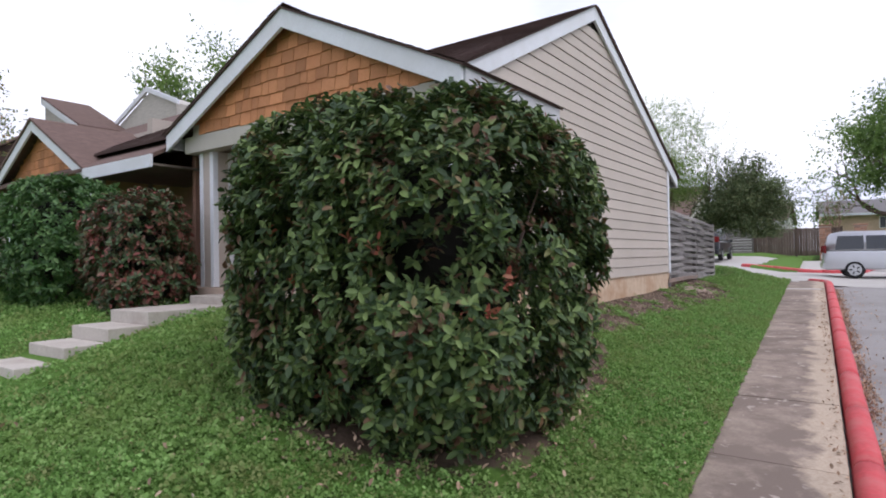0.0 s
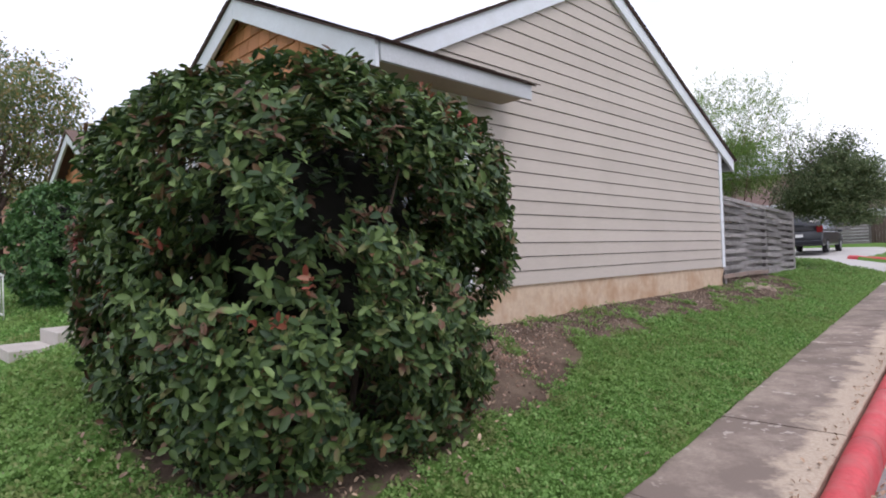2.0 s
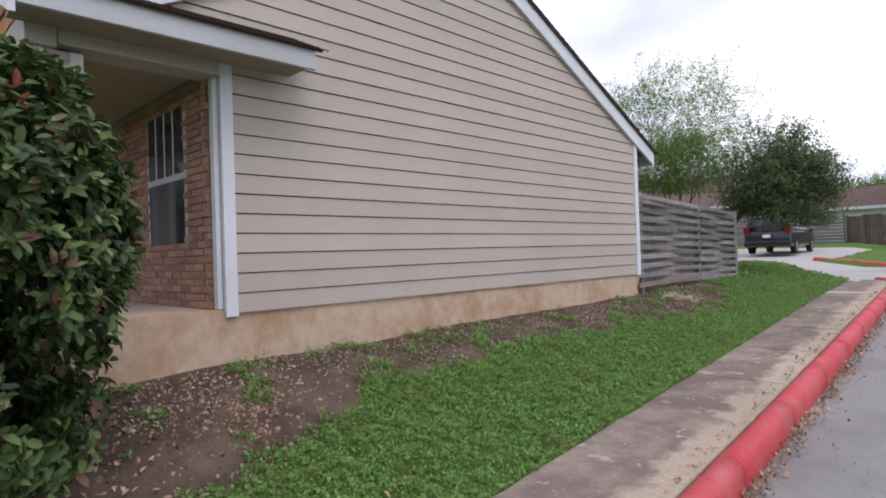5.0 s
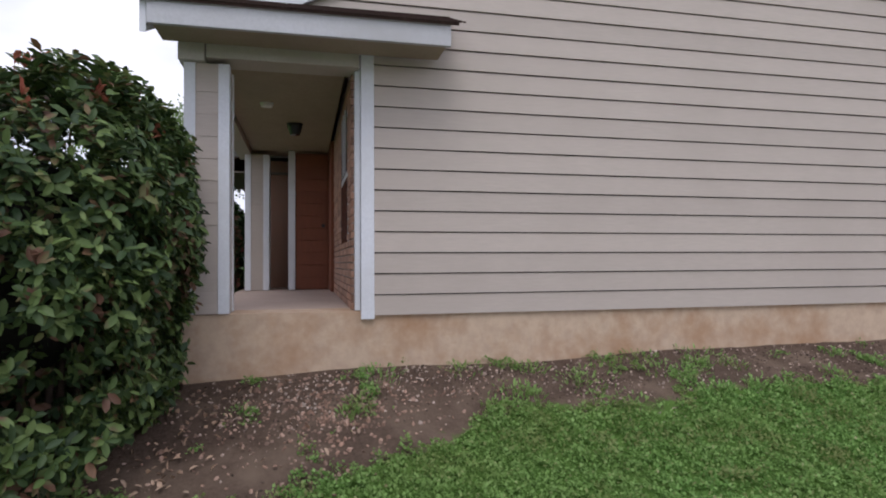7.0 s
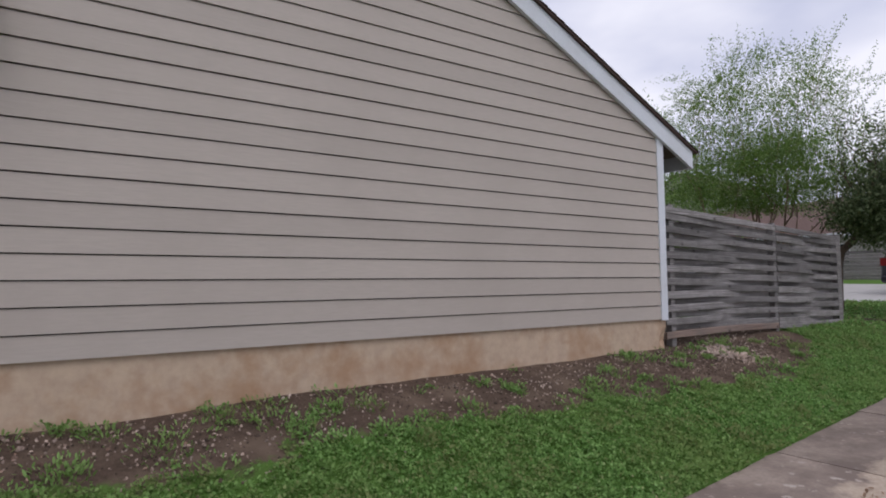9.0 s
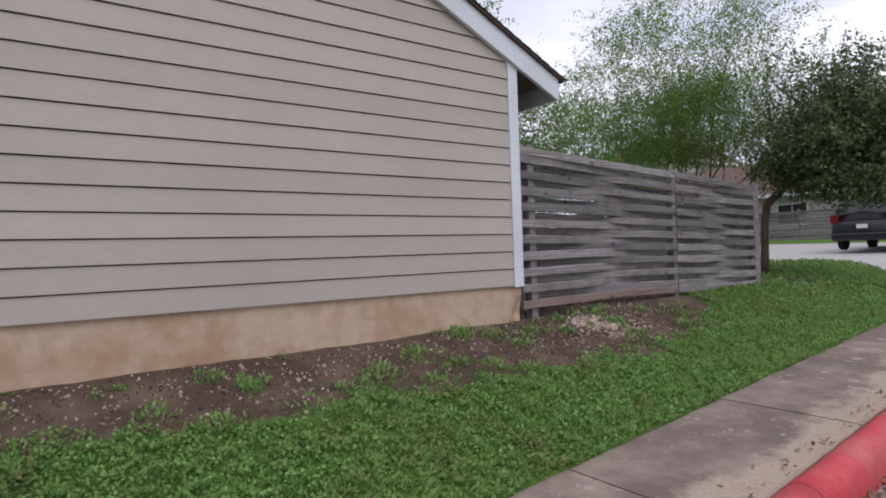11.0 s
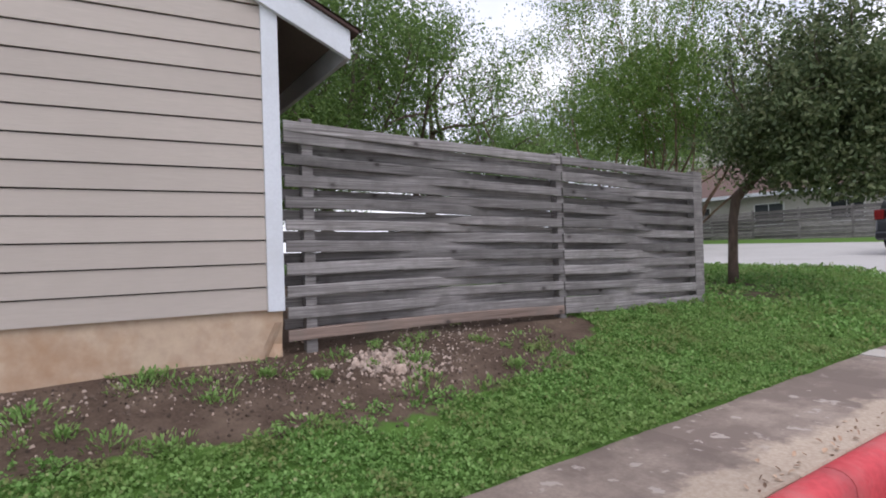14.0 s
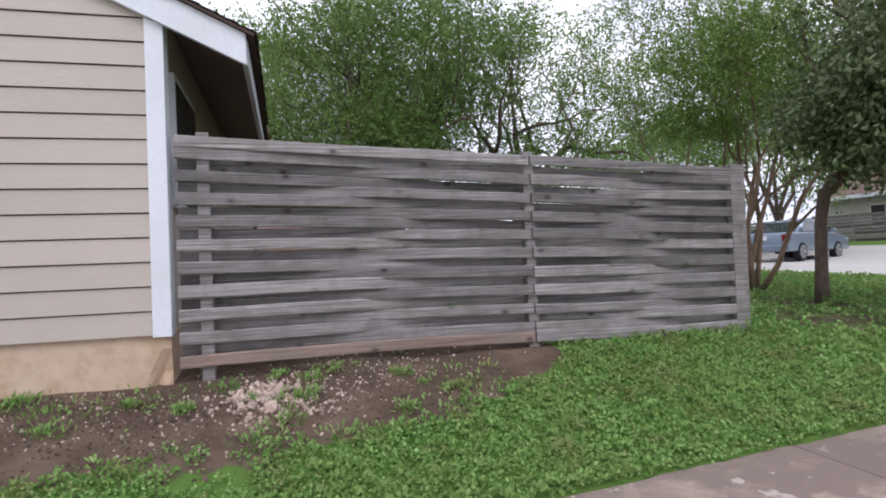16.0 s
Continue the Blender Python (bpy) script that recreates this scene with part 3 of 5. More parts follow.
hpart("foundation", bm, CONCRETE, "stained concrete foundation wall with a chipped corner")
hpart("foundation", box_bm(-12.5, -4.62, 14.5, 14.77, 0.2, 1.0), CONCRETE)
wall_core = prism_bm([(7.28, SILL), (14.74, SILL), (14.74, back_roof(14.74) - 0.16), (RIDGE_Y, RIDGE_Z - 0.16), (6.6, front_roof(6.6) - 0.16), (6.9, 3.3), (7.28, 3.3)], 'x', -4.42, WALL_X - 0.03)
hpart("wall", wall_core, LAP_SHADE, "gable wall behind taupe lap boards")
wall_part = [o for o in house.children if o.name.startswith("wall")][0]

# rear and hidden walls
hpart("wall", box_bm(-12.5, -4.44, 14.54, 14.74, SILL, 3.5), SIDING, "taupe rear wall")
hpart("wall", box_bm(-12.7, -12.5, 7.3, 14.74, 0.4, 4.4), SIDING)

# corner boards
hpart("corner_board", box_bm(WALL_X - 0.03, WALL_X + 0.028, 7.185, 7.295, 0.97, 3.42, bevel=0.003), TRIM, "pale painted corner board")
hpart("corner_board", box_bm(-4.31, WALL_X - 0.032, 7.14, 7.183, 1.04, 3.3, bevel=0.003), TRIM)
hpart("corner_board", box_bm(WALL_X - 0.03, WALL_X + 0.028, 14.665, 14.79, 0.985, back_roof(14.75) - 0.12, bevel=0.003), TRIM, "pale painted corner board")
hpart("corner_board", box_bm(-4.36, WALL_X - 0.032, 14.755, 14.79, 0.99, 3.3, bevel=0.003), TRIM)


# roof of the main house: decks, courses of shingles, barge boards, fascia, soffit
def roof_deck(y0, y1, fn, x0, x1, name):
    t = 0.024
    return hpart(name, prism_bm([(y0, fn(y0) - t), (y1, fn(y1) - t), (y1, fn(y1)), (y0, fn(y0))], 'x', x0, x1), SHINGLE, "brown asphalt shingle roof")


deck_back = roof_deck(RIDGE_Y, 15.42, back_roof, -12.9, WALL_X + 0.10, "roof")
deck_front = roof_deck(5.9, RIDGE_Y, front_roof, -12.9, WALL_X + 0.10, "roof")


def barge(y0, y1, fn, name="barge_board"):
    d = 0.026
    return hpart(name, prism_bm([(y0, fn(y0) - d - 0.23), (y1, fn(y1) - d - 0.23), (y1, fn(y1) - d), (y0, fn(y0) - d)], 'x', WALL_X + 0.022, WALL_X + 0.068, bevel=0.003), TRIM, "pale painted barge board")


barge(RIDGE_Y + 0.002, 15.36, back_roof)
barge(6.25, RIDGE_Y - 0.002, front_roof)
hpart("fascia", box_bm(-12.8, WALL_X + 0.02, 15.33, 15.37, back_roof(15.37) - 0.24, back_roof(15.37) - 0.052), FASCIA, "grey painted rear fascia")
hpart("soffit", prism_bm([(14.76, back_roof(14.76) - 0.075), (15.325, back_roof(15.325) - 0.075), (15.325, back_roof(15.325) - 0.055), (14.76, back_roof(14.76) - 0.055)], 'x', -12.6, WALL_X + 0.02), SOFFIT, "brown painted eaves soffit")

# rear window by the corner
win = hpart("window", box_bm(-5.75, -4.62, 14.745, 14.785, 1.95, 3.02), TRIM, "rear window with pale frame under the eaves")
pane = part("pane", box_bm(-1.5, -0.97, 4.486, 4.492, 1.4, 2.36), GLASS, win)
pane = part("pane", box_bm(-0.93, -0.47, 4.486, 4.492, 1.4, 2.36), GLASS, win)

# lap boards on the gable wall
k = 0
while True:
    z0 = SILL + k * LAP
    z1 = z0 + LAP
    if z0 > RIDGE_Z - 0.45:
        break
    def span(z):
        yb = RIDGE_Y + (RIDGE_Z - 0.16 - z) / PITCH
        yf = RIDGE_Y - (RIDGE_Z - 0.16 - z) / FRONT_PITCH
        lo = 7.296 if z < 3.30 else max(yf, 6.35)
        return lo, min(yb, 14.664)
    a0, b0 = span(z0)
    a1, b1 = span(min(z1 + 0.02, RIDGE_Z - 0.17))
    if z0 < 3.30 <= z1 + 0.02:
        a1 = a0
    if b1 - a1 < 0.05:
        b1 = a1 + 0.05
    wob = random.uniform(-0.0012, 0.0012)
    bm = bmesh.new()
    # boards stop short, so the dark core shows as a shadow line
    top = z1 - 0.0095
    xo, xt, xb = WALL_X + 0.018 + wob, WALL_X + 0.006, WALL_X - 0.024
    pts = [(xo, a0, z0), (xo, b0, z0), (xt, b1, top), (xt, a1, top), (xb, a0, z0 + 0.003), (xb, b0, z0 + 0.003), (xb, b1, top), (xb, a1, top)]
    v = [bm.verts.new(p) for p in pts]
    for f in ((0, 1, 2, 3), (7, 6, 5, 4), (4, 5, 1, 0), (1, 5, 6, 2), (2, 6, 7, 3), (3, 7, 4, 0)):
        bm.faces.new([v[i] for i in f])
    bm.transform(H)
    part("lap_board", bm, SIDING, house)
    k += 1

# ---- the porch ----
PR_X, PR_Z, PR_PITCH = -6.36, 4.56, 0.468
FRONT_Y = 5.63


def porch_roof(x):
    return PR_Z - PR_PITCH * abs(x - PR_X)


for x0, x1 in ((-9.02, PR_X), (PR_X, -3.66)):
    t = 0.024
    hpart("porch_roof", prism_bm([(x0, porch_roof(x0) - t), (x1, porch_roof(x1) - t), (x1, porch_roof(x1)), (x0, porch_roof(x0))], 'y', FRONT_Y - 0.05, 7.9 if x1 > -4 else 8.2), SHINGLE, "brown shingle porch roof")
hpart("porch_roof", prism_bm([(-7.9, porch_roof(-7.9) - 0.05), (-4.32, porch_roof(-4.32) - 0.05), (-4.32, porch_roof(-4.32)), (PR_X, PR_Z), (-7.9, porch_roof(-7.9))], 'y', 7.91, 8.6), SHINGLE)
for s, xe in ((-1, -9.0), (1, -3.70)):
    d = 0.026
    hpart("barge_board", prism_bm([(PR_X, PR_Z - d - 0.235), (xe, porch_roof(xe) - d - 0.235), (xe, porch_roof(xe) - d), (PR_X, PR_Z - d)], 'y', FRONT_Y - 0.02, FRONT_Y + 0.025, bevel=0.003), TRIM, "pale painted barge board")
hpart("fascia", prism_bm([(FRONT_Y + 0.03, 3.115), (7.84, 3.115), (7.84, porch_roof(-3.7) - 0.026), (FRONT_Y + 0.03, porch_roof(-3.7) - 0.026)], 'x', -3.72, -3.68, bevel=0.003), FASCIA, "grey painted porch fascia")
hpart("fascia", box_bm(-8.99, -8.95, FRONT_Y + 0.03, 7.9, 3.1, 3.28), FASCIA)
hpart("soffit", box_bm(-4.135, -3.725, 5.67, 7.83, 3.155, 3.185), CEIL, "tan painted soffit strip")
# gable infill wall, beam and porch ceiling
hpart("gable_wall", prism_bm([(-8.6, 3.26), (-4.15, 3.26), (-4.15, porch_roof(-4.15) - 0.09), (PR_X, PR_Z - 0.09), (-8.6, porch_roof(-8.6) - 0.09)], 'y', 5.80, 5.93), BEAM, "shake-clad porch gable")
hpart("beam", box_bm(-8.78, -4.13, 5.775, 5.97, 3.02, 3.258, bevel=0.006), BEAM, "stone-coloured painted porch beam")
hpart("beam", box_bm(-4.42, -4.14, 5.98, 7.17, 3.05, 3.26, bevel=0.006), BEAM, "stone-coloured painted porch beam")
hpart("porch_ceiling", box_bm(-8.75, -4.43, 5.98, 7.075, 3.09, 3.13), CEIL, "tan painted porch ceiling")
# porch slab
hpart("porch_slab", box_bm(-9.4, -4.63, 5.80, 7.24, 0.3, 1.035, bevel=0.01), SLAB, "pinkish concrete porch slab")


def porch_pillar(x, y, w=0.34, z0=1.04, z1=3.02):
    """A boxed pillar: lap siding panels between corner boards."""
    t = 0.085
    p = hpart("pillar", box_bm(x - w / 2 + 0.012, x + w / 2 - 0.012, y - w / 2 + 0.012, y + w / 2 - 0.012, z0, z1), SIDING, "square porch pillar with siding panels and pale corner boards")
    for sx in (-1, 1):
        for sy in (-1, 1):
            bx0, bx1 = sorted((x + sx * w / 2, x + sx * (w / 2 - t)))
            by0, by1 = sorted((y + sy * w / 2, y + sy * (w / 2 - t)))
            bm = box_bm(bx0, bx1, by0, by1, z0, z1, bevel=0.003)
            bm.transform(H)
            part("corner_board", bm, TRIM, p)
    for kk in range(int((z1 - z0) / LAP)):
        bm = bmesh.new()
        zz = z0 + kk * LAP
        g = 0.006
        prism(bm, [(x - w / 2 + g, zz), (x + w / 2 - g, zz), (x + w / 2 - 0.012, zz + LAP), (x - w / 2 + 0.012, zz + LAP)], 'y', y - w / 2 + t, y + w / 2 - t)
        prism(bm, [(y - w / 2 + g, zz), (y + w / 2 - g, zz), (y + w / 2 - 0.012, zz + LAP), (y - w / 2 + 0.012, zz + LAP)], 'x', x - w / 2 + t, x + w / 2 - t)
        bm.transform(H)
        part("lap_board", bm, SIDING, p)
    return p


porch_pillar(-4.36, 5.98)
porch_pillar(-8.42, 6.06)

# brick rear wall of the porch with its window, the brown door and screen
hpart("porch_wall", box_bm(-9.3, -4.36, 7.135, 7.31, 1.036, 3.3), MORTAR, "brown brick porch wall")
bw = [o for o in house.children if o.name.startswith("porch_wall")][0]
brick_mesh = bpy.data.meshes.new("brick")
bm = box_bm(-0.097, 0.097, -0.014, 0.014, -0.028, 0.028, bevel=0.004)
bm.to_mesh(brick_mesh)
bm.free()
brick_mesh.materials.append(BRICK)
nb = 0
for row in range(30):
    z = 1.07 + row * 0.0672
    for c in range(15):
        x = -4.46 - c * 0.205 - (0.1025 if row % 2 else 0)
        if (-5.72 < x < -4.82 and 1.62 < z < 2.92) or x < -7.35:
            continue
        o = new("brick", brick_mesh)
        o.parent = bw
        o.location = H @ Vector((x, 7.130 + random.uniform(-0.002, 0.002), z))
        nb += 1
for row in range(30):
    bm = box_bm(-4.372, -4.338, 7.112 + 0.004 * (row % 2), 7.164, 1.043 + row * 0.0672, 1.098 + row * 0.0672, bevel=0.004)
    bm.transform(H)
    part("brick", bm, BRICK, bw)
pw = hpart("window", box_bm(-5.78, -4.78, 7.122, 7.1345, 1.58, 2.96), FASCIA, "porch window in the brick wall")
for zc in (1.62, 2.30):
    bm = box_bm(-5.72, -4.84, 7.1165, 7.1205, zc, zc + 0.62)
    bm.transform(H)
    part("pane", bm, GLASS, pw)
for xm in (-5.5, -5.28, -5.06):
    bm = box_bm(xm - 0.01, xm + 0.01, 7.110, 7.115, 2.3, 2.92)
    bm.transform(H)
    part("glazing_bar", bm, TRIM, pw)
# brown boarded screen wall with a door, closing the porch's end
door = hpart("door", box_bm(-8.29, -8.23, 6.605, 7.075, 1.045, 3.05), DOOR, "red-brown painted door in the porch")
for kk in range(11):
    bm = box_bm(-8.228, -8.216, 6.615, 7.07, 1.05 + kk * 0.18, 1.222 + kk * 0.18, bevel=0.003)
    bm.transform(H)
    part("panel", bm, DOOR, door)
bm = tube(bmesh.new(), [(-8.22, 7.0, 1.98), (-8.17, 7.0, 1.98), (-8.15, 7.0, 1.98)], [0.012, 0.02, 0.028], 10)
bm.transform(H)
part("door_knob", bm, DARK, door, "dark door knob")
hpart("door_trim", box_bm(-8.30, -8.2, 6.50, 6.60, 1.045, 3.08, bevel=0.004), TRIM, "pale door trim")
hpart("porch_wall", box_bm(-9.28, -9.2, 6.2, 7.24, 1.04, 3.08), BRICK, "brown brick return wall")
# back wall seen between pillar and shrub
hpart("porch_panel", box_bm(-8.22, -7.38, 7.08, 7.133, 1.045, 3.08), DOOR, "red-brown boarded panel")

# porch ceiling lamp and smoke alarm
lamp = thing("ceiling_light", (-6.5, 6.62, 3.088), "small dark metal ceiling light on the porch", "light")
bm = bmesh.new()
bmesh.ops.create_cone(bm, cap_ends=True, segments=20, radius1=0.07, radius2=0.10, depth=0.03, matrix=Matrix.Translation((0, 0, -0.015)))
part("base", bm, DARK, lamp)
bm = bmesh.new()
bmesh.ops.create_cone(bm, cap_ends=True, segments=20, radius1=0.055, radius2=0.09, depth=0.1, matrix=Matrix.Translation((0, 0, -0.08)))
part("shade", bm, GLASS, lamp, "smoked glass shade")
alarm = thing("smoke_alarm", (-5.6, 6.35, 3.088), "round white disc fixed to the porch ceiling", "alarm")
bm = bmesh.new()
bmesh.ops.create_cone(bm, cap_ends=True, segments=20, radius1=0.055, radius2=0.07, depth=0.035, matrix=Matrix.Translation((0, 0, -0.018)))
part("cover", bm, WHITE, alarm)

# cedar shakes on the porch gable
ga = [o for o in house.children if o.name.startswith("gable_wall")][0]
row, zrow = 0, 3.262
while zrow < 4.4:
    x = -8.55 + random.uniform(0, 0.15)
    while x < -4.16:
        w = random.uniform(0.12, 0.27)
        x1 = min(x + w, -4.155)
        top = zrow + 0.20
        zt0, zt1 = min(top, porch_roof(x) - 0.27 + 0.21), min(top, porch_roof(x1) - 0.27 + 0.21)
        zb = zrow + random.uniform(-0.012, 0.012)
        if min(zt0, zt1) > zb + 0.02 and x1 - x > 0.03:
            bm = bmesh.new()
            pts = [(x + 0.004, 5.768, zb), (x1 - 0.004, 5.768, zb), (x1 - 0.004, 5.79, zt1), (x + 0.004, 5.79, zt0), (x + 0.004, 5.798, zb), (x1 - 0.004, 5.798, zb), (x1 - 0.004, 5.798, zt1), (x + 0.004, 5.798, zt0)]
            v = [bm.verts.new(p) for p in pts]
            for f in ((3, 2, 1, 0), (4, 5, 6, 7), (0, 1, 5, 4), (1, 2, 6, 5), (2, 3, 7, 6), (3, 0, 4, 7)):
                bm.faces.new([v[i] for i in f])
            bm.transform(H)
            part("shake", bm, SHAKE, ga)
        x = x1
    zrow += 0.165
    row += 1


# shingle courses, laid as real overlapping tabs near the rakes and eaves
def shingle_courses(parent, origin, along, up, length, count, name="shingle_course"):
    """Rows of tabs from the eave upwards; along and up are unit vectors in the roof's plane."""
    nrm = Vector(along).cross(Vector(up)).normalized()
    if nrm.z < 0:
        nrm = -nrm
    along, up, origin = Vector(along), Vector(up), Vector(origin)
    verts, faces = [], []
    for r in range(count):
        s = -random.uniform(0, 0.25)
        while s < length:
            w = 0.3 if random.random() < 0.8 else 0.15
            a, b = max(s, 0) + 0.003, min(s + w, length) - 0.003
            if b > a + 0.02:
                lo = 0.013 + random.uniform(0, 0.004)
                base = len(verts)
                for u, h, lift in ((a, 0, lo), (b, 0, lo), (b, 0.16, 0.006), (a, 0.16, 0.006), (a, 0, 0.002), (b, 0, 0.002)):
                    verts.append(H @ (origin + along * u + up * (r * 0.143 + h) + nrm * lift))
                faces += [(base, base + 1, base + 2, base + 3), (base + 4, base + 5, base + 1, base)]
            s += w
    ob = raw_mesh(name, verts, faces, SHINGLE, parent)
    ob["kind"] = "stuff"
    return ob


cb = math.atan(PITCH)
cf = math.atan(FRONT_PITCH)
cp = math.atan(PR_PITCH)
shingle_courses(house, (WALL_X + 0.115, 15.44, back_roof(15.44)), (-1, 0, 0), (0, -math.cos(cb), math.sin(cb)), 3.0, 39)
shingle_courses(house, (WALL_X + 0.115, 5.95, front_roof(5.95)), (-1, 0, 0), (0, math.cos(cf), math.sin(cf)), 8.6, 34)
shingle_courses(house, (-3.64, FRONT_Y - 0.06, porch_roof(-3.64)), (0, 1, 0), (-math.cos(cp), 0, math.sin(cp)), 2.38, 21)
shingle_courses(house, (-9.04, FRONT_Y - 0.06, porch_roof(-9.04)), (0, 1, 0), (math.cos(cp), 0, math.sin(cp)), 2.38, 21)


# ---- neighbouring unit of the row ----
unit = thing("row_house", (-14.2, 8.0, 0.8), "next row house with orange shake porch gable and brown roof", "house")
U = unit.matrix_world.inverted()


def upart(name, bm, material, label="", parent=None):
    bm.transform(U)
    return part(name, bm, material, parent or unit, label)


ux, uz = -13.55, 4.24
upart("wall", box_bm(-26, -12.75, 7.4, 14.5, 0.6, 4.2), SIDING, "taupe row house wall")
upart("porch_wall", box_bm(-17.2, -9.5, 7.3, 7.38, 0.7, 3.6), BRICK, "brown brick porch wall")
for x0, x1 in ((-15.82, ux), (ux, -11.32)):
    zz = lambda x: uz - 0.54 * abs(x - ux)
    upart("porch_roof", prism_bm([(x0, zz(x0) - 0.05), (x1, zz(x1) - 0.05), (x1, zz(x1)), (x0, zz(x0))], 'y', 5.45, 8.6), FAR_ROOF, "brown shingle porch roof")
    upart("barge_board", prism_bm([(x0, zz(x0) - 0.25), (x1, zz(x1) - 0.25), (x1, zz(x1) - 0.052), (x0, zz(x0) - 0.052)], 'y', 5.48, 5.52), TRIM, "pale barge board")
upart("gable_wall", prism_bm([(-15.5, 2.95), (-11.6, 2.95), (-11.6, 3.05), (ux, uz - 0.1), (-15.5, 3.05)], 'y', 5.75, 5.85), SHAKE, "orange shake gable")
gu = [o for o in unit.children if o.name.startswith("gable_wall")][0]
zrow = 2.98
while zrow < 4.05:
    x = -15.45
    while x < -11.75:
        x1 = x + random.uniform(0.15, 0.28)
        lim = min(uz - 0.54 * abs(x - ux), uz - 0.54 * abs(x1 - ux)) - 0.1
        if zrow + 0.06 < lim:
            upart("shake", box_bm(x, x1 - 0.008, 5.725, 5.748, zrow, min(zrow + 0.16, lim)), SHAKE, "", gu)
        x = x1
    zrow += 0.17
upart("beam", box_bm(-15.6, -11.5, 5.7, 5.9, 2.74, 2.945), BEAM, "painted porch beam")
upart("pillar", box_bm(-15.55, -15.2, 5.75, 6.1, 0.9, 2.74), TRIM, "pale porch pillar")
upart("pillar", box_bm(-11.95, -11.6, 5.75, 6.1, 0.9, 2.74), TRIM, "pale porch pillar")
upart("porch_slab", box_bm(-17, -9.5, 5.7, 7.3, 0.3, 0.95), SLAB)
# long main roof stepping up behind, with raised clerestory gables
upart("roof", prism_bm([(5.46, 3.04), (11.0, 5.98), (15.4, 3.6), (15.4, 3.5), (11.0, 5.9), (5.46, 2.98)], 'x', -29.0, -9.1), FAR_ROOF, "brown shingle main roof")
upart("fascia", box_bm(-11.3, -9.1, 5.42, 5.455, 2.83, 3.02), TRIM, "pale eaves fascia")
upart("soffit", box_bm(-11.3, -9.1, 5.46, 7.3, 2.86, 2.89), SOFFIT, "brown painted eaves soffit")
upart("clerestory", prism_bm([(-23.4, 4.9), (-20.9, 4.9), (-20.9, 5.75), (-23.4, 6.95)], 'y', 9.45, 10.9), PALE_WALL, "pale clerestory wall")
upart("barge_board", prism_bm([(-23.55, 6.92), (-20.7, 5.55), (-20.7, 5.75), (-23.55, 7.12)], 'y', 9.38, 9.44), TRIM, "pale barge board")
upart("roof", prism_bm([(-23.6, 7.02), (-20.7, 5.76), (-20.7, 5.82), (-23.6, 7.2)], 'y', 9.4, 10.95), FAR_ROOF, "brown clerestory roof")
upart("clerestory", prism_bm([(-21.6, 5.6), (-17.9, 5.6), (-17.9, 6.35), (-19.5, 6.95), (-21.6, 6.1)], 'y', 11.0, 12.2), PALE_WALL, "pale clerestory gable")
upart("barge_board", prism_bm([(-21.8, 6.05), (-19.5, 6.97), (-17.7, 6.28), (-17.7, 6.43), (-19.5, 7.13), (-21.8, 6.2)], 'y', 10.9, 10.98), TRIM, "pale barge board")


# ---- steps up to the porch ----
steps = thing("steps", (-7.68, 4.0, 0.3), "flight of pale concrete steps up the lawn to the porch", "steps")
S = steps.matrix_world.inverted()
for kk in range(7):
    y1 = 4.37 - 0.44 * (kk - 1) if kk else 5.79
    y0 = 4.37 - 0.44 * kk
    z1 = 0.845 - 0.147 * kk
    bm = box_bm(-8.12, -7.24, y0, y1 - 0.004, z1 - 0.5, z1, bevel=0.012)
    bm.transform(S)
    part("step", bm, STEPCON, steps)
bm = box_bm(-8.12, -7.0, 5.42, 5.79, 0.5, 0.95, bevel=0.012)
bm.transform(S)
part("step", bm, STEPCON, steps)


# ---- woven board fence ----
fence = thing("fence", (-4.27, 17.4, 0.7), "tall weathered grey fence of woven horizontal boards", "fence")
FI = fence.matrix_world.inverted()
FX = -4.30
post_ys = [15.02, 17.61, 19.71]


def fence_top(y):
    return 2.46 - 0.047 * (y - 14.85)


def fence_bottom(y):
    return 0.74 + 0.02 * math.sin((y - 15) * 1.1) - 0.004 * (y - 15)


for y in post_ys:
    bm = box_bm(FX - 0.045, FX + 0.045, y - 0.045, y + 0.045, fence_bottom(y) - 0.35, fence_top(y) + 0.02, bevel=0.006)
    bm.transform(FI)
    part("post", bm, FENCE, fence)
bm = box_bm(FX + 0.05, FX + 0.075, 19.63, 19.78, 0.55, fence_top(19.7) + 0.01, bevel=0.005)
bm.transform(FI)
part("end_board", bm, FENCE, fence)


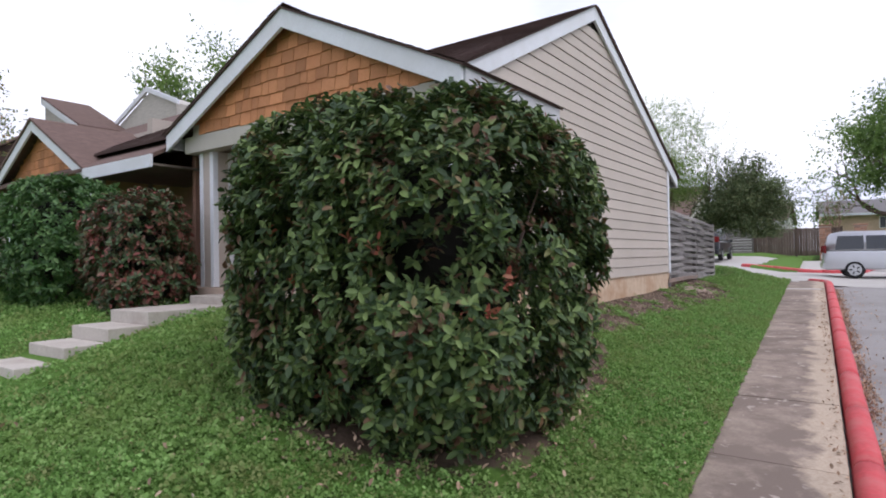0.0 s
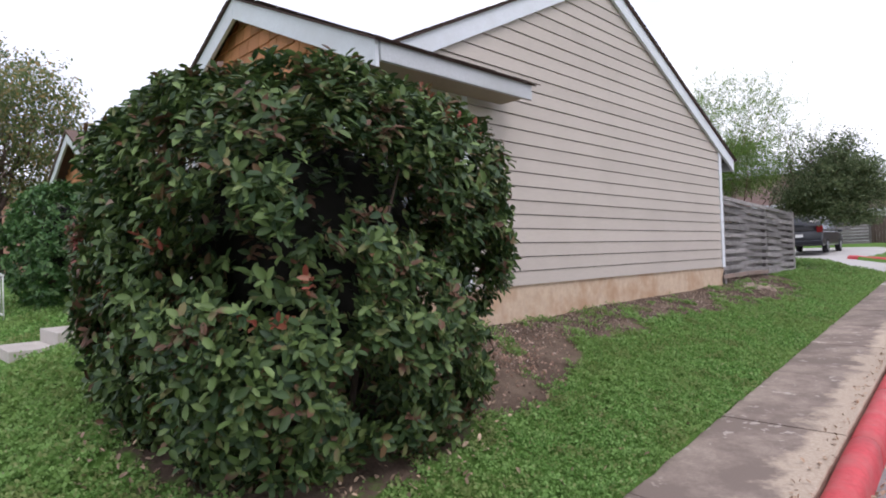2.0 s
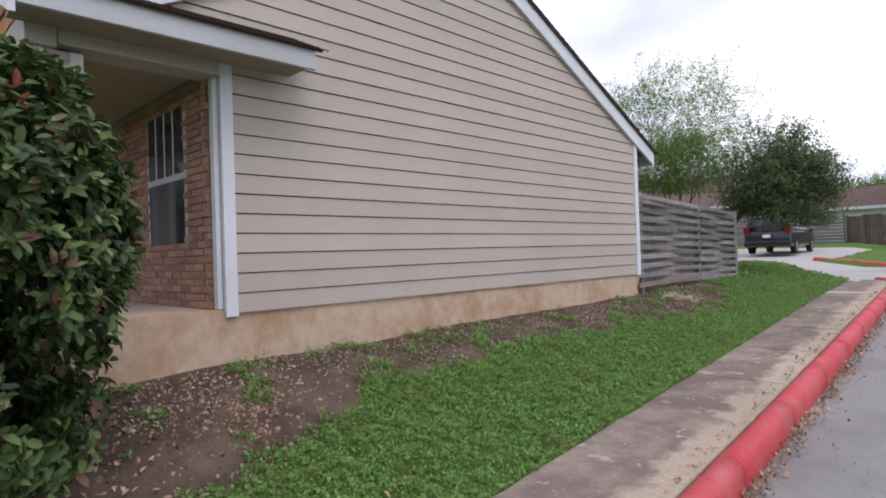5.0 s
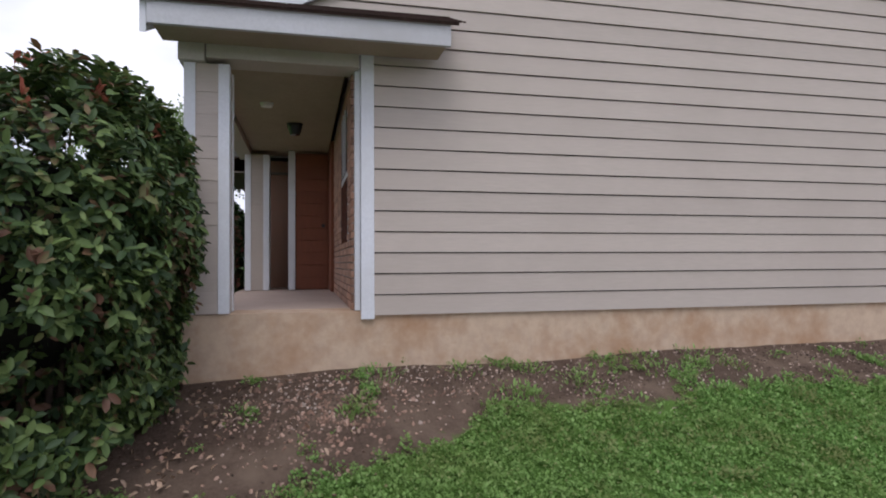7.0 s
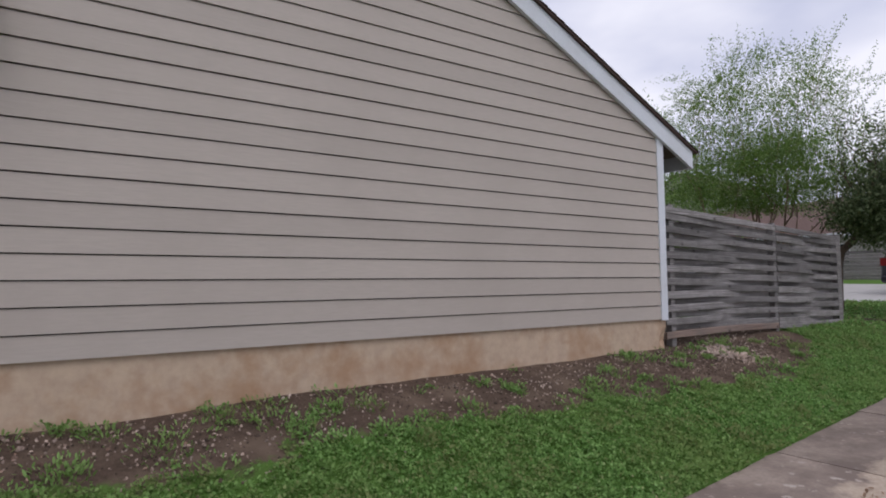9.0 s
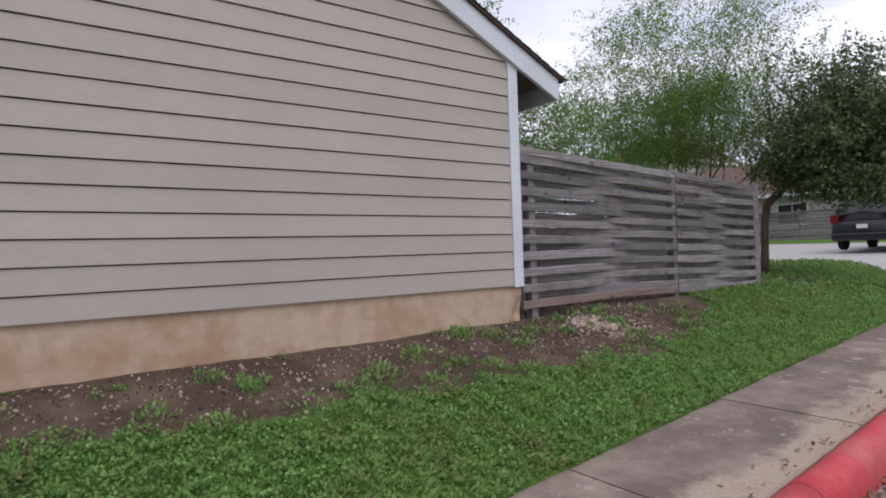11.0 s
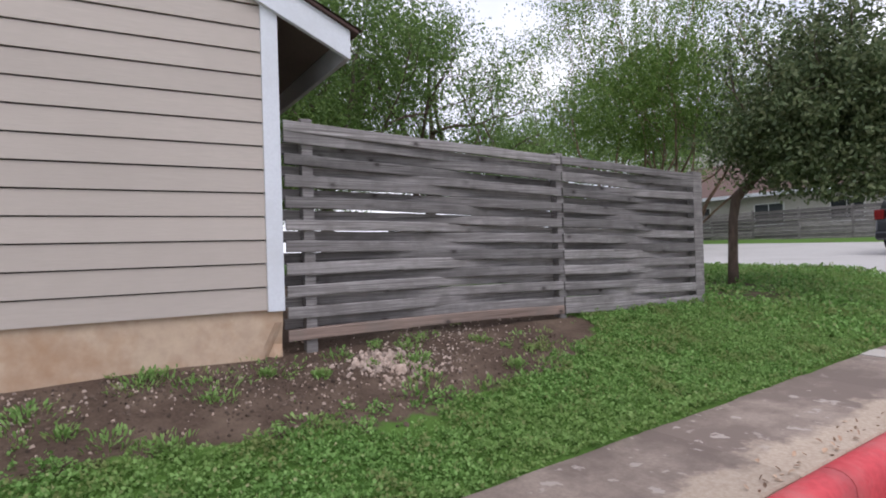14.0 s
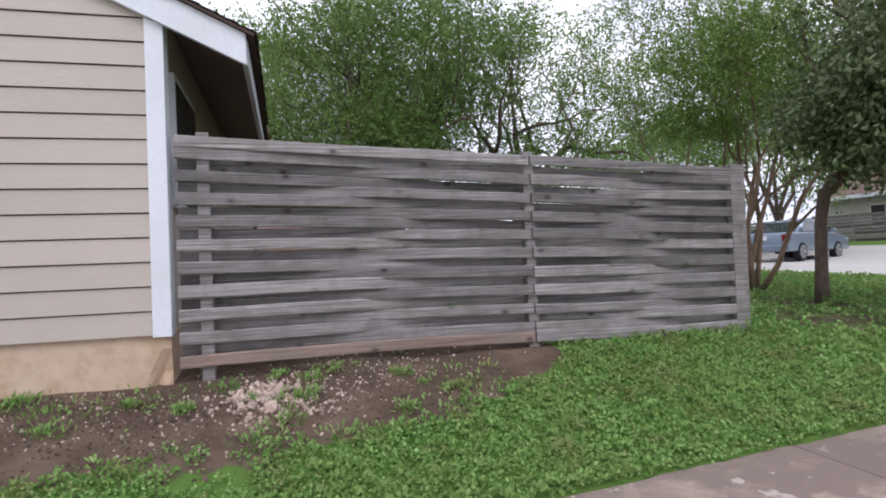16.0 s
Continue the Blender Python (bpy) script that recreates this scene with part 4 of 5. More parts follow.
def fence_board(y0, y1, k, n, front):
    """One woven board: before one post and behind the next."""
    bm = bmesh.new()
    prev = None
    sag = random.uniform(-0.009, 0.008)
    warp = random.uniform(-0.016, 0.016)
    hgt = 0.091 + random.uniform(-0.008, 0.006)
    seg = 18
    bend = random.uniform(0.6, 1.7)
    depth = random.uniform(0.052, 0.064)
    outer = k == 0 or k == n - 1
    for i in range(seg + 1):
        u = i / seg
        y = y0 + (y1 - y0) * u
        lo, hi = fence_bottom(y), fence_top(y) - 0.10
        z = lo + (hi - lo) * k / (n - 1) + sag * math.sin(math.pi * u) + warp * (u - 0.5) + 0.005 * noise.noise((y * 1.6, k * 3.1, 0))
        off = depth * math.cos(math.pi * u ** bend) * (1 if front else -1)
        if outer:
            off = 0.06
        x = FX + off
        tilt = 0.010 * noise.noise((y * 0.8, k * 1.7, 5))
        e = 0.005 * noise.noise((y * 5, k * 2.3, 8))
        ring = [bm.verts.new(FI @ Vector(p)) for p in ((x - 0.011 - tilt, y, z), (x + 0.010 - tilt, y, z + 0.002 + e), (x + 0.013 - tilt * 0.8, y, z + 0.012 + e), (x + 0.013 + tilt * 0.8, y, z + hgt - 0.012 + e), (x + 0.010 + tilt, y, z + hgt - 0.002 + e), (x - 0.011 + tilt, y, z + hgt))]
        if prev:
            for q in range(6):
                bm.faces.new((prev[q], prev[(q + 1) % 6], ring[(q + 1) % 6], ring[q]))
        else:
            bm.faces.new(ring[::-1])
        prev = ring
    bm.faces.new(prev)
    bmesh.ops.recalc_face_normals(bm, faces=bm.faces)
    part("board", bm, FENCE_RAW if k < 1 and y0 < 17 else FENCE, fence)


NB = 20
for y0, y1 in ((14.83, 17.60), (17.62, 19.74)):
    for k in range(NB):
        fence_board(y0, y1, k, NB, (k % 2 == 0) if y0 < 17 else (k % 2 == 1))


# ---- leaves ----
def leaf_mesh(name, centres, normals, size, material, parent=None, width=0.5, rng=None, fold=0.16, droop=0.35, simple=False, dirs=None):
    """Many folded leaves, each its own island: centres and outward normals as arrays."""
    n = len(centres)
    rng = rng or np.random.default_rng(3)
    c, nn = np.asarray(centres), np.asarray(normals)
    # direction of the leaf: partly out, partly sideways, drooping
    d = nn * rng.uniform(0.0, 0.7, (n, 1)) + rng.normal(0, 0.55, (n, 3)) + np.array((0, 0, -droop)) * rng.uniform(-0.3, 1, (n, 1))
    if dirs is not None:
        d = np.asarray(dirs) + rng.normal(0, 0.16, (n, 3))
    d /= np.linalg.norm(d, axis=1)[:, None] + 1e-9
    up = nn * 1.1 + rng.normal(0, 0.35, (n, 3)) + np.array((0, 0, 0.55))
    s = np.cross(d, up)
    s /= np.linalg.norm(s, axis=1)[:, None] + 1e-9
    u = np.cross(s, d)
    L = size * rng.uniform(0.65, 1.25, (n, 1))
    W = L * width
    if simple:
        v = np.stack([c, c + d * L * 0.5 + s * W * 0.5, c + d * L, c + d * L * 0.5 - s * W * 0.5], 1)
        per, fs = 4, np.array([[0, 1, 2, 3]])
        loops = 4
    else:
        v = np.stack([c, c + d * L * 0.32 + s * W * 0.46 + u * W * fold, c + d * L * 0.74 + s * W * 0.42 + u * W * fold * 0.6, c + d * L - u * W * 0.2, c + d * L * 0.74 - s * W * 0.42 + u * W * fold * 0.6, c + d * L * 0.32 - s * W * 0.46 + u * W * fold], 1)
        per, loops = 6, 4
        fs = np.array([[0, 1, 2, 3], [0, 3, 4, 5]])
    verts = v.reshape(-1, 3)
    idx = (np.arange(n)[:, None, None] * per + fs[None]).reshape(-1, loops)
    me = bpy.data.meshes.new(name)
    me.vertices.add(len(verts))
    me.vertices.foreach_set("co", verts.astype(np.float32).ravel())
    me.loops.add(idx.size)
    me.loops.foreach_set("vertex_index", idx.astype(np.int32).ravel())
    me.polygons.add(len(idx))
    me.polygons.foreach_set("loop_start", np.arange(0, idx.size, loops, dtype=np.int32))
    me.update(calc_edges=True)
    me.materials.append(material)
    ob = new(name, me)
    ob.parent = parent
    return ob


def shrub(name, place, half, height, material, label, count, leaf, power=3.0, holes=(), seed=1, lump=0.10, group="", keep_off=None, tuck=0.0):
    """A clipped shrub: stems, and leaves in a shell of uneven depth with gaps."""
    rng = np.random.default_rng(seed)
    t = thing(name, place, label, "shrub", group)
    pts, nrm = [], []
    bottom = -0.12
    clusters = count // 8
    while len(pts) < clusters:
        m = 3000
        d = rng.normal(0, 1, (m, 3))
        d /= np.linalg.norm(d, axis=1)[:, None]
        # a rounded block
        r = 1.0 / (np.abs(d[:, 0]) ** power + np.abs(d[:, 1]) ** power + np.abs(d[:, 2]) ** power) ** (1 / power)
        depth = 1 - np.abs(rng.normal(0, 0.085, m)) - (rng.random(m) < 0.12) * rng.uniform(0, 0.45, m)
        p = d * (r * depth)[:, None]
        g = np.sign(d) * np.abs(d * r[:, None]) ** (power - 1)
        q = p * np.array((half[0], half[1], (height - bottom) / 2)) + np.array((0, 0, bottom + (height - bottom) / 2))
        q[:, 1] *= np.where(q[:, 1] > 0, 1 - tuck * np.clip(1 - q[:, 2] / height, 0, 1) ** 1.1, 1.0)
        g = g / np.array((half[0], half[1], height / 2))
        g /= np.linalg.norm(g, axis=1)[:, None]
        for i in range(m):
            w = noise.noise(Vector(q[i]) * 1.7 + Vector((seed, 0, 0)))
            fine = noise.noise(Vector(q[i]) * 6.0 + Vector((0, seed, 0)))
            if fine * 0.8 + w * 0.5 < -0.09 and depth[i] > 0.80:
                continue
            if any((Vector(q[i]) - Vector(h[:3])).length < h[3] * (1 + 0.5 * fine) for h in holes):
                continue
            if keep_off and q[i][0] + place[0] < keep_off[0] and q[i][1] + place[1] > keep_off[1]:
                continue
            pts.append(q[i] + g[i] * (lump * w + 0.05 * fine))
            nrm.append(g[i])
    # whorls of leaves round the shoot tips
    pts, nrm = np.array(pts[:clusters]), np.array(nrm[:clusters])
    axis = nrm + rng.normal(0, 0.35, nrm.shape) + np.array((0, 0, 0.45))
    axis /= np.linalg.norm(axis, axis=1)[:, None]
    side = np.cross(axis, rng.normal(0, 1, nrm.shape))
    side /= np.linalg.norm(side, axis=1)[:, None]
    other = np.cross(axis, side)
    P, N, D = [], [], []
    for k in range(8):
        a = k * 2.4 + rng.uniform(-0.3, 0.3, (len(pts), 1))
        open_ = rng.uniform(0.15, 0.75, (len(pts), 1)) * (1 - 0.06 * k) + 0.02 * k
        d = (side * np.cos(a) + other * np.sin(a)) + axis * open_
        P.append(pts - axis * (0.045 - 0.011 * k) + rng.normal(0, 0.006, pts.shape))
        N.append(axis)
        D.append(d)
    leaf_mesh("foliage", np.concatenate(P), np.concatenate(N), leaf, material, t, rng=rng, dirs=np.concatenate(D), width=0.47)
    for k in range(16):
        bm = bmesh.new()
        a = rng.uniform(0, math.tau)
        b = rng.uniform(0.25, 0.95)
        bx, by = half[0] * 0.3 * math.cos(a), half[1] * 0.35 * math.sin(a)
        tx, ty = half[0] * 0.85 * b * math.cos(a), half[1] * 0.85 * b * math.sin(a)
        tube(bm, [(bx, by, -0.12), (bx + (tx - bx) * 0.4, by + (ty - by) * 0.4, height * 0.35), (tx, ty, height * rng.uniform(0.6, 0.92))], [0.028, 0.02, 0.006], 6)
        part("stem", bm, BARK, t, "grey-brown stem")
    # added solid core: its near-black colour stands in for shade behind the leaves
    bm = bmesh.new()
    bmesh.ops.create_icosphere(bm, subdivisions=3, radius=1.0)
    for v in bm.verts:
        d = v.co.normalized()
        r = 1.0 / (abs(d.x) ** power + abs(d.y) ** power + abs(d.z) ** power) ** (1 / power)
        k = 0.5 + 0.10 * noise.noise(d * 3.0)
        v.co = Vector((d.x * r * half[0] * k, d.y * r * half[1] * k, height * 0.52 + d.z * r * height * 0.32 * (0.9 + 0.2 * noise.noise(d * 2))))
    part("shade_core", bm, CORE, t, "near-black core standing in for the shade inside the shrub")
    return t


big_shrub = shrub("shrub", (-3.52, 4.74, lawn_z(-3.2, 4.4) - 0.05), (1.33, 1.33), 2.46, BUSH_LEAF, "large clipped shrub with glossy dark green and reddish leaves", 64000, 0.082,
      power=3.6, holes=((1.0, -1.2, 1.28, 0.30), (0.75, -1.25, 1.2, 0.22), (1.2, -0.5, 1.62, 0.27), (1.2, -0.05, 1.5, 0.24), (1.2, -0.7, 1.2, 0.22), (1.2, 0.0, 1.0, 0.18), (1.2, -0.35, 0.52, 0.22), (1.2, 0.9, 0.75, 0.36), (1.25, 0.55, 1.05, 0.24), (1.15, 0.45, 1.75, 0.16)), seed=5, lump=0.12, keep_off=(-4.08, 5.74), tuck=0.2)
shrub("shrub", (-8.98, 5.12, lawn_z(-9.0, 4.8) - 0.05), (0.82, 0.6), 1.62, RED_LEAF, "clipped shrub with reddish new leaves beside the steps", 13000, 0.085, seed=8, lump=0.14, power=2.8, group="shrubs along the porch")
shrub("shrub", (-10.75, 4.85, lawn_z(-10.7, 4.8) - 0.05), (1.3, 0.8), 1.85, GREEN_LEAF, "clipped green hedge shrub on the upper lawn", 18000, 0.085, seed=9, lump=0.12, power=2.8, group="shrubs along the porch")


def new_shoots(owner, half, height, power, n, seed):
    """Tufts of young red leaves along the shrub's upper rim and here and there low down."""
    rs = np.random.default_rng(seed)
    made = 0
    while made < n:
        d = rs.normal(0, 1, 3)
        d /= np.linalg.norm(d)
        low = rs.random() < 0.22
        if low and not (-0.75 < d[2] < 0.1) or not low and not (0.5 < d[2] < 0.85):
            continue
        if d[0] < -0.2 or (d[1] > 0.0 if low else d[1] < 0.15):
            continue
        r = 1.0 / (np.abs(d) ** power).sum() ** (1 / power)
        q = d * r * 0.93 * np.array((half[0], half[1], height / 2)) + np.array((0, 0, height / 2 + 0.08))
        q[1] *= 0.93 if q[1] > 0 else 1.0
        N = np.repeat([d + np.array((0, 0, 0.5))], 8, 0)
        N /= np.linalg.norm(N, axis=1)[:, None]
        leaf_mesh("new_shoot", q + rs.normal(0, 0.026, (8, 3)), N, 0.075, SHOOT_LEAF, owner, rng=rs, width=0.4, dirs=N + rs.normal(0, 0.45, N.shape))
        made += 1


new_shoots(big_shrub, (1.33, 1.33), 2.44, 3.6, 26, 12)


def grow(bm, start, direction, length, radius, depth, rng, tips, spread=0.55, lift=0.15, bend=0.2):
    """Forking limbs; the ends of the fine ones are kept for leaves."""
    p = Vector(start)
    d = Vector(direction).normalized()
    pts, rad = [p.copy()], [radius]
    seg = 4
    for i in range(seg):
        d = (d + Vector(rng.normal(0, bend, 3)) + Vector((0, 0, lift * 0.4))).normalized()
        p = p + d * length / seg
        pts.append(p.copy())
        rad.append(radius * (1 - 0.4 * (i + 1) / seg))
        if depth <= 1:
            tips.append((p.copy(), d.copy()))
    tube(bm, pts, rad, 7 if radius > 0.05 else 5 if radius > 0.015 else 4)
    if depth == 0:
        return
    forks = 3 if rng.random() < 0.55 else 2
    for k in range(forks):
        nd = (d + Vector(rng.normal(0, spread, 3)) + Vector((0, 0, lift))).normalized()
        at = pts[-1] if k == 0 else pts[rng.integers(2, seg + 1)]
        grow(bm, at, nd, length * rng.uniform(0.62, 0.85), rad[-1] * 0.78, depth - 1, rng, tips, spread, lift, bend)


def tree(place, label, stems, depth, leaf_material, bark, per_tip, cloud, leaf, seed, trunk=None, flat=1.0, spread=0.55, lift=0.15, group="", cut=None, fill=(), reach=0.0):
    rng = np.random.default_rng(seed)
    t = thing("tree", place, label, "tree", group)
    bm = bmesh.new()
    tips = []
    if trunk:
        tube(bm, trunk[0], trunk[1], 10)
    for s, d, ln, r in stems:
        grow(bm, s, d, ln, r, depth, rng, tips, spread, lift)
    part("trunk", bm, bark, t, "trunk and limbs")
    keep = [pd for pd in tips if rng.random() < 0.5 and (not reach or pd[0].xy.length < reach)]
    base, way = [np.array(p) for p, _ in keep], [np.array(d) for _, d in keep]
    for cx, cy, cz, rx, ry, rz, n in fill:
        for k in range(n // 240):
            d = rng.normal(0, 1, 3)
            d *= rng.uniform(0.35, 1.0) ** 0.6 / np.linalg.norm(d)
            m = np.array((cx + d[0] * rx, cy + d[1] * ry, cz + d[2] * rz))
            wide = 0.15 * (rx + ry) / 2 * rng.uniform(0.6, 1.6) + 0.06
            for j in range(26):
                o = rng.normal(0, 1, 3) * np.array((wide, wide, wide * 0.42)) * 0.62
                base.append(m + o)
                way.append(o / wide * 0.7 + d * 0.6 + rng.normal(0, 0.5, 3))
    base, way = np.array(base), np.array(way)
    way[:, 2] -= 0.15
    way /= np.linalg.norm(way, axis=1)[:, None] + 1e-9
    # twelve leaves along each fine shoot
    q = np.concatenate([base + way * (leaf * 0.62 * k) + rng.normal(0, leaf * 0.42, base.shape) for k in range(per_tip)])
    if cut:
        q = q[q[:, 2] > cut]
    nn = rng.normal(0, 1, q.shape) + np.array((0, 0, 0.6))
    nn /= np.linalg.norm(nn, axis=1)[:, None]
    leaf_mesh("crown", q, nn, leaf, leaf_material, t, rng=rng, width=0.5, simple=True)
    return t


# leaning oak on the lawn behind the fence
gx, gy = -4.95, 21.4
tree((gx, gy, lawn_z(gx, gy) - 0.04), "small leaning oak with dense dark foliage on the lawn",
     [((0.45, 0.1, 1.6), (0.7, 0.15, 0.7), 0.7, 0.06), ((0.45, 0.1, 1.6), (0.3, 0.5, 0.8), 0.7, 0.05), ((0.5, 0.1, 1.62), (0.4, -0.5, 0.8), 0.7, 0.05), ((0.8, 0.12, 1.8), (0.7, 0.2, 0.6), 0.75, 0.05), ((0.75, 0.1, 1.8), (0.2, 0.0, 1.0), 0.85, 0.05)],
     3, OAK_LEAF, BARK, 12, 0.13, 0.072, 21, trunk=([(0, 0, -0.1), (0.01, 0, 0.4), (0.03, 0, 0.95), (0.07, 0.02, 1.25), (0.4, 0.08, 1.58), (0.85, 0.15, 1.85)], [0.085, 0.068, 0.062, 0.072, 0.06, 0.045]), spread=0.42, lift=0.24, cut=1.1, reach=1.9,
     fill=((1.3, 0.2, 2.2, 0.95, 0.95, 0.75, 22000), (1.35, 0.2, 2.85, 0.6, 0.6, 0.65, 6000), (0.65, 0.1, 1.95, 0.6, 0.65, 0.35, 7000), (1.7, 0.2, 1.6, 0.55, 0.6, 0.45, 6000)))
# many-stemmed myrtle behind the fence
gx, gy = -6.5, 21.8
tree((gx, gy, lawn_z(gx, gy) - 0.04), "tall many-stemmed crape myrtle with fresh light green leaves",
     [((rngx, rngy, 0), (dx, dy, 1.0), 1.9, 0.042) for rngx, rngy, dx, dy in ((0.0, 0.0, 0.1, 0.0), (0.12, 0.05, 0.3, 0.1), (-0.1, 0.08, -0.25, 0.15), (0.05, -0.1, 0.15, -0.3), (-0.12, -0.06, -0.3, -0.2), (0.16, -0.05, 0.42, -0.1), (0.0, 0.14, 0.0, 0.35))],
     4, MYRTLE_LEAF, SMOOTH_BARK, 16, 0.2, 0.046, 31, spread=0.36, lift=0.30, cut=2.15, reach=2.6,
     fill=((0.0, 0.0, 3.0, 1.75, 1.7, 0.7, 30000), (-0.2, 0.0, 4.6, 2.0, 2.0, 1.25, 17000)))
# shade trees beyond the yard
for x, y, sd, fl in ((-12.4, 18.0, 41, ((0.0, 0.0, 4.9, 2.7, 2.7, 2.3, 34000), (0.3, -1.0, 2.8, 2.2, 2.2, 1.0, 18000))),
                     (-13.4, 21.2, 42, ((0.0, 0.3, 4.4, 2.3, 2.4, 2.1, 13000), (0.3, 0.6, 2.9, 1.8, 1.8, 0.9, 7000))),
                     (-17.5, 17.5, 43, ((0.0, 0.0, 5.2, 3.3, 3.0, 2.7, 32000), (0.0, 0.0, 2.6, 3.0, 3.0, 1.1, 14000)))):
    tree((x, y, lawn_z(x, y) - 0.05), "broad green shade tree beyond the fenced yard",
         [((0, 0, 1.6), (0.5, -0.1, 0.9), 1.9, 0.11), ((0, 0, 1.7), (-0.5, 0.3, 0.9), 1.9, 0.11), ((0, 0, 1.5), (0.1, -0.6, 0.9), 1.8, 0.10), ((0, 0, 1.8), (0.7, 0.5, 0.7), 1.9, 0.10), ((0, 0, 1.7), (-0.2, 0.0, 1.2), 2.0, 0.11)],
         4, ELM_LEAF, BARK, 14, 0.3, 0.082, sd, trunk=([(0, 0, -0.1), (0.05, 0, 0.9), (0, 0, 1.8)], [0.2, 0.16, 0.14]), spread=0.5, lift=0.12, group="trees beyond the yard", fill=fl, reach=3.3)
# lower green trees behind
for (x, y, s, sd) in ((-21.0, 36.5, 2.0, 51), (-9.0, 64.0, 1.2, 52), (-27.5, 36.0, 1.9, 53)):
    tree((x, y, lawn_z(x, min(y, 44)) - 0.05), "rounded green tree behind the far houses",
         [((0, 0, 1.2), (0.4 * a, 0.4 * b, 0.9), 1.7 * s, 0.10) for a, b in ((1, 0), (-1, 0.2), (0, 1), (0.2, -1))],
         3, ELM_LEAF, BARK, 12, 0.35, 0.15, sd, trunk=([(0, 0, -0.1), (0, 0, 1.4)], [0.2, 0.15]), spread=0.6, lift=0.05, fill=((0, 0, 2.6 * s, 2.3 * s, 2.3 * s, 1.6 * s, 20000),), group="trees behind the far houses")
# yellowing tree on the lawn beyond the row, and one behind its roof
tree((-27.5, 6.2, 1.0), "tall tree with yellowing leaves beyond the row",
     [((0, 0, 2.6), (0.4 * a, 0.4 * b, 1.0), 1.9, 0.14) for a, b in ((1, 0), (-1, 0.2), (0, 1), (0.2, -1), (0.1, 0.1))],
     4, AUTUMN_LEAF, BARK, 8, 0.35, 0.16, 61, trunk=([(0, 0, -0.1), (0, 0, 2.8)], [0.26, 0.2]), spread=0.55, lift=0.12, fill=((0, 0, 6.2, 2.9, 2.9, 3.1, 26000),))
tree((-22.0, 14.4, 1.0), "tree rising behind the roof of the row",
     [((0, 0, 3.6), (0.35 * a, 0.35 * b, 1.0), 1.7, 0.13) for a, b in ((1, 0), (-1, 0.2), (0, 1), (0.2, -1))],
     3, ELM_LEAF, BARK, 10, 0.3, 0.16, 62, trunk=([(0, 0, -0.1), (0, 0, 3.8)], [0.24, 0.18]), spread=0.5, lift=0.1, fill=((0, 0, 7.4, 1.7, 1.7, 1.6, 4500),))
tree((-27.5, 0.4, lawn_z(-27.5, 0.4) - 0.05), "tall green tree on the lawn beyond the porch",
     [((0, 0, 2.2), (0.4 * a, 0.4 * b, 1.0), 1.9, 0.14) for a, b in ((1, 0), (-1, 0.2), (0, 1), (0.2, -1), (0.1, 0.1))],
     4, ELM_LEAF, BARK, 8, 0.35, 0.16, 63, trunk=([(0, 0, -0.1), (0, 0, 2.4)], [0.26, 0.2]), spread=0.55, lift=0.12, fill=((0, 0, 5.6, 2.9, 2.9, 3.2, 30000),))
# large tree beyond the gate
tree((1.8, 56.0, 0.95), "large green tree beyond the gate",
     [((0, 0, 2.6), (0.7 * a, 0.7 * b, 0.9), 3.2, 0.2) for a, b in ((1, 0), (-1, 0.2), (0, 1), (0.2, -1), (-0.7, -0.5))],
     4, ELM_LEAF, BARK, 10, 0.5, 0.26, 71, trunk=([(0, 0, -0.1), (0, 0, 2.8)], [0.35, 0.28]), spread=0.6, lift=0.05, fill=((0.8, 0, 8.6, 4.2, 4.0, 3.6, 34000),))
# bare winter tree by the light pole
tree((-2.4, 52.0, 0.95), "thin bare tree by the far fence",
     [((0, 0, 1.4), (0.4 * a, 0.4 * b, 1.0), 1.3, 0.06) for a, b in ((1, 0), (-1, 0.2), (0, 1), (0.2, -1))],
     4, AUTUMN_LEAF, SMOOTH_BARK, 1, 0.25, 0.12, 72, trunk=([(0, 0, -0.1), (0, 0, 1.5)], [0.12, 0.08]), spread=0.45, lift=0.2)


# ---- vehicles ----
def wheel(parent, x, y, r=0.33, w=0.21):
    bm = bmesh.new()
    bmesh.ops.create_cone(bm, cap_ends=True, segments=28, radius1=r, radius2=r, depth=w, matrix=pose(x, y, r, 0, 90, 0))
    bmesh.ops.bevel(bm, geom=[e for e in bm.edges if len(e.link_faces) == 2 and any(len(f.verts) > 4 for f in e.link_faces)], offset=0.03, segments=2, affect='EDGES')
    t = part("wheel", bm, RUBBER, parent, "black tyre")
    side = 1 if x > 0 else -1
    bm = bmesh.new()
    bmesh.ops.create_cone(bm, cap_ends=True, segments=24, radius1=r * 0.66, radius2=r * 0.66, depth=0.02, matrix=pose(x + side * (w / 2 + 0.004), y, r, 0, 90, 0))
    rim = part("rim", bm, RIM, t, "silver wheel rim")
    for k in range(5):
        a = k * math.tau / 5
        bm = bmesh.new()
        bmesh.ops.create_cube(bm, size=1, matrix=pose(x + side * (w / 2 + 0.017), y + math.cos(a + 0.63) * r * 0.38, r + math.sin(a + 0.63) * r * 0.38, math.degrees(a + 0.63), 0, 0) @ Matrix.Diagonal((0.008, r * 0.3, r * 0.16, 1)))
        part("rim_hole", bm, DARK, t)
    return t


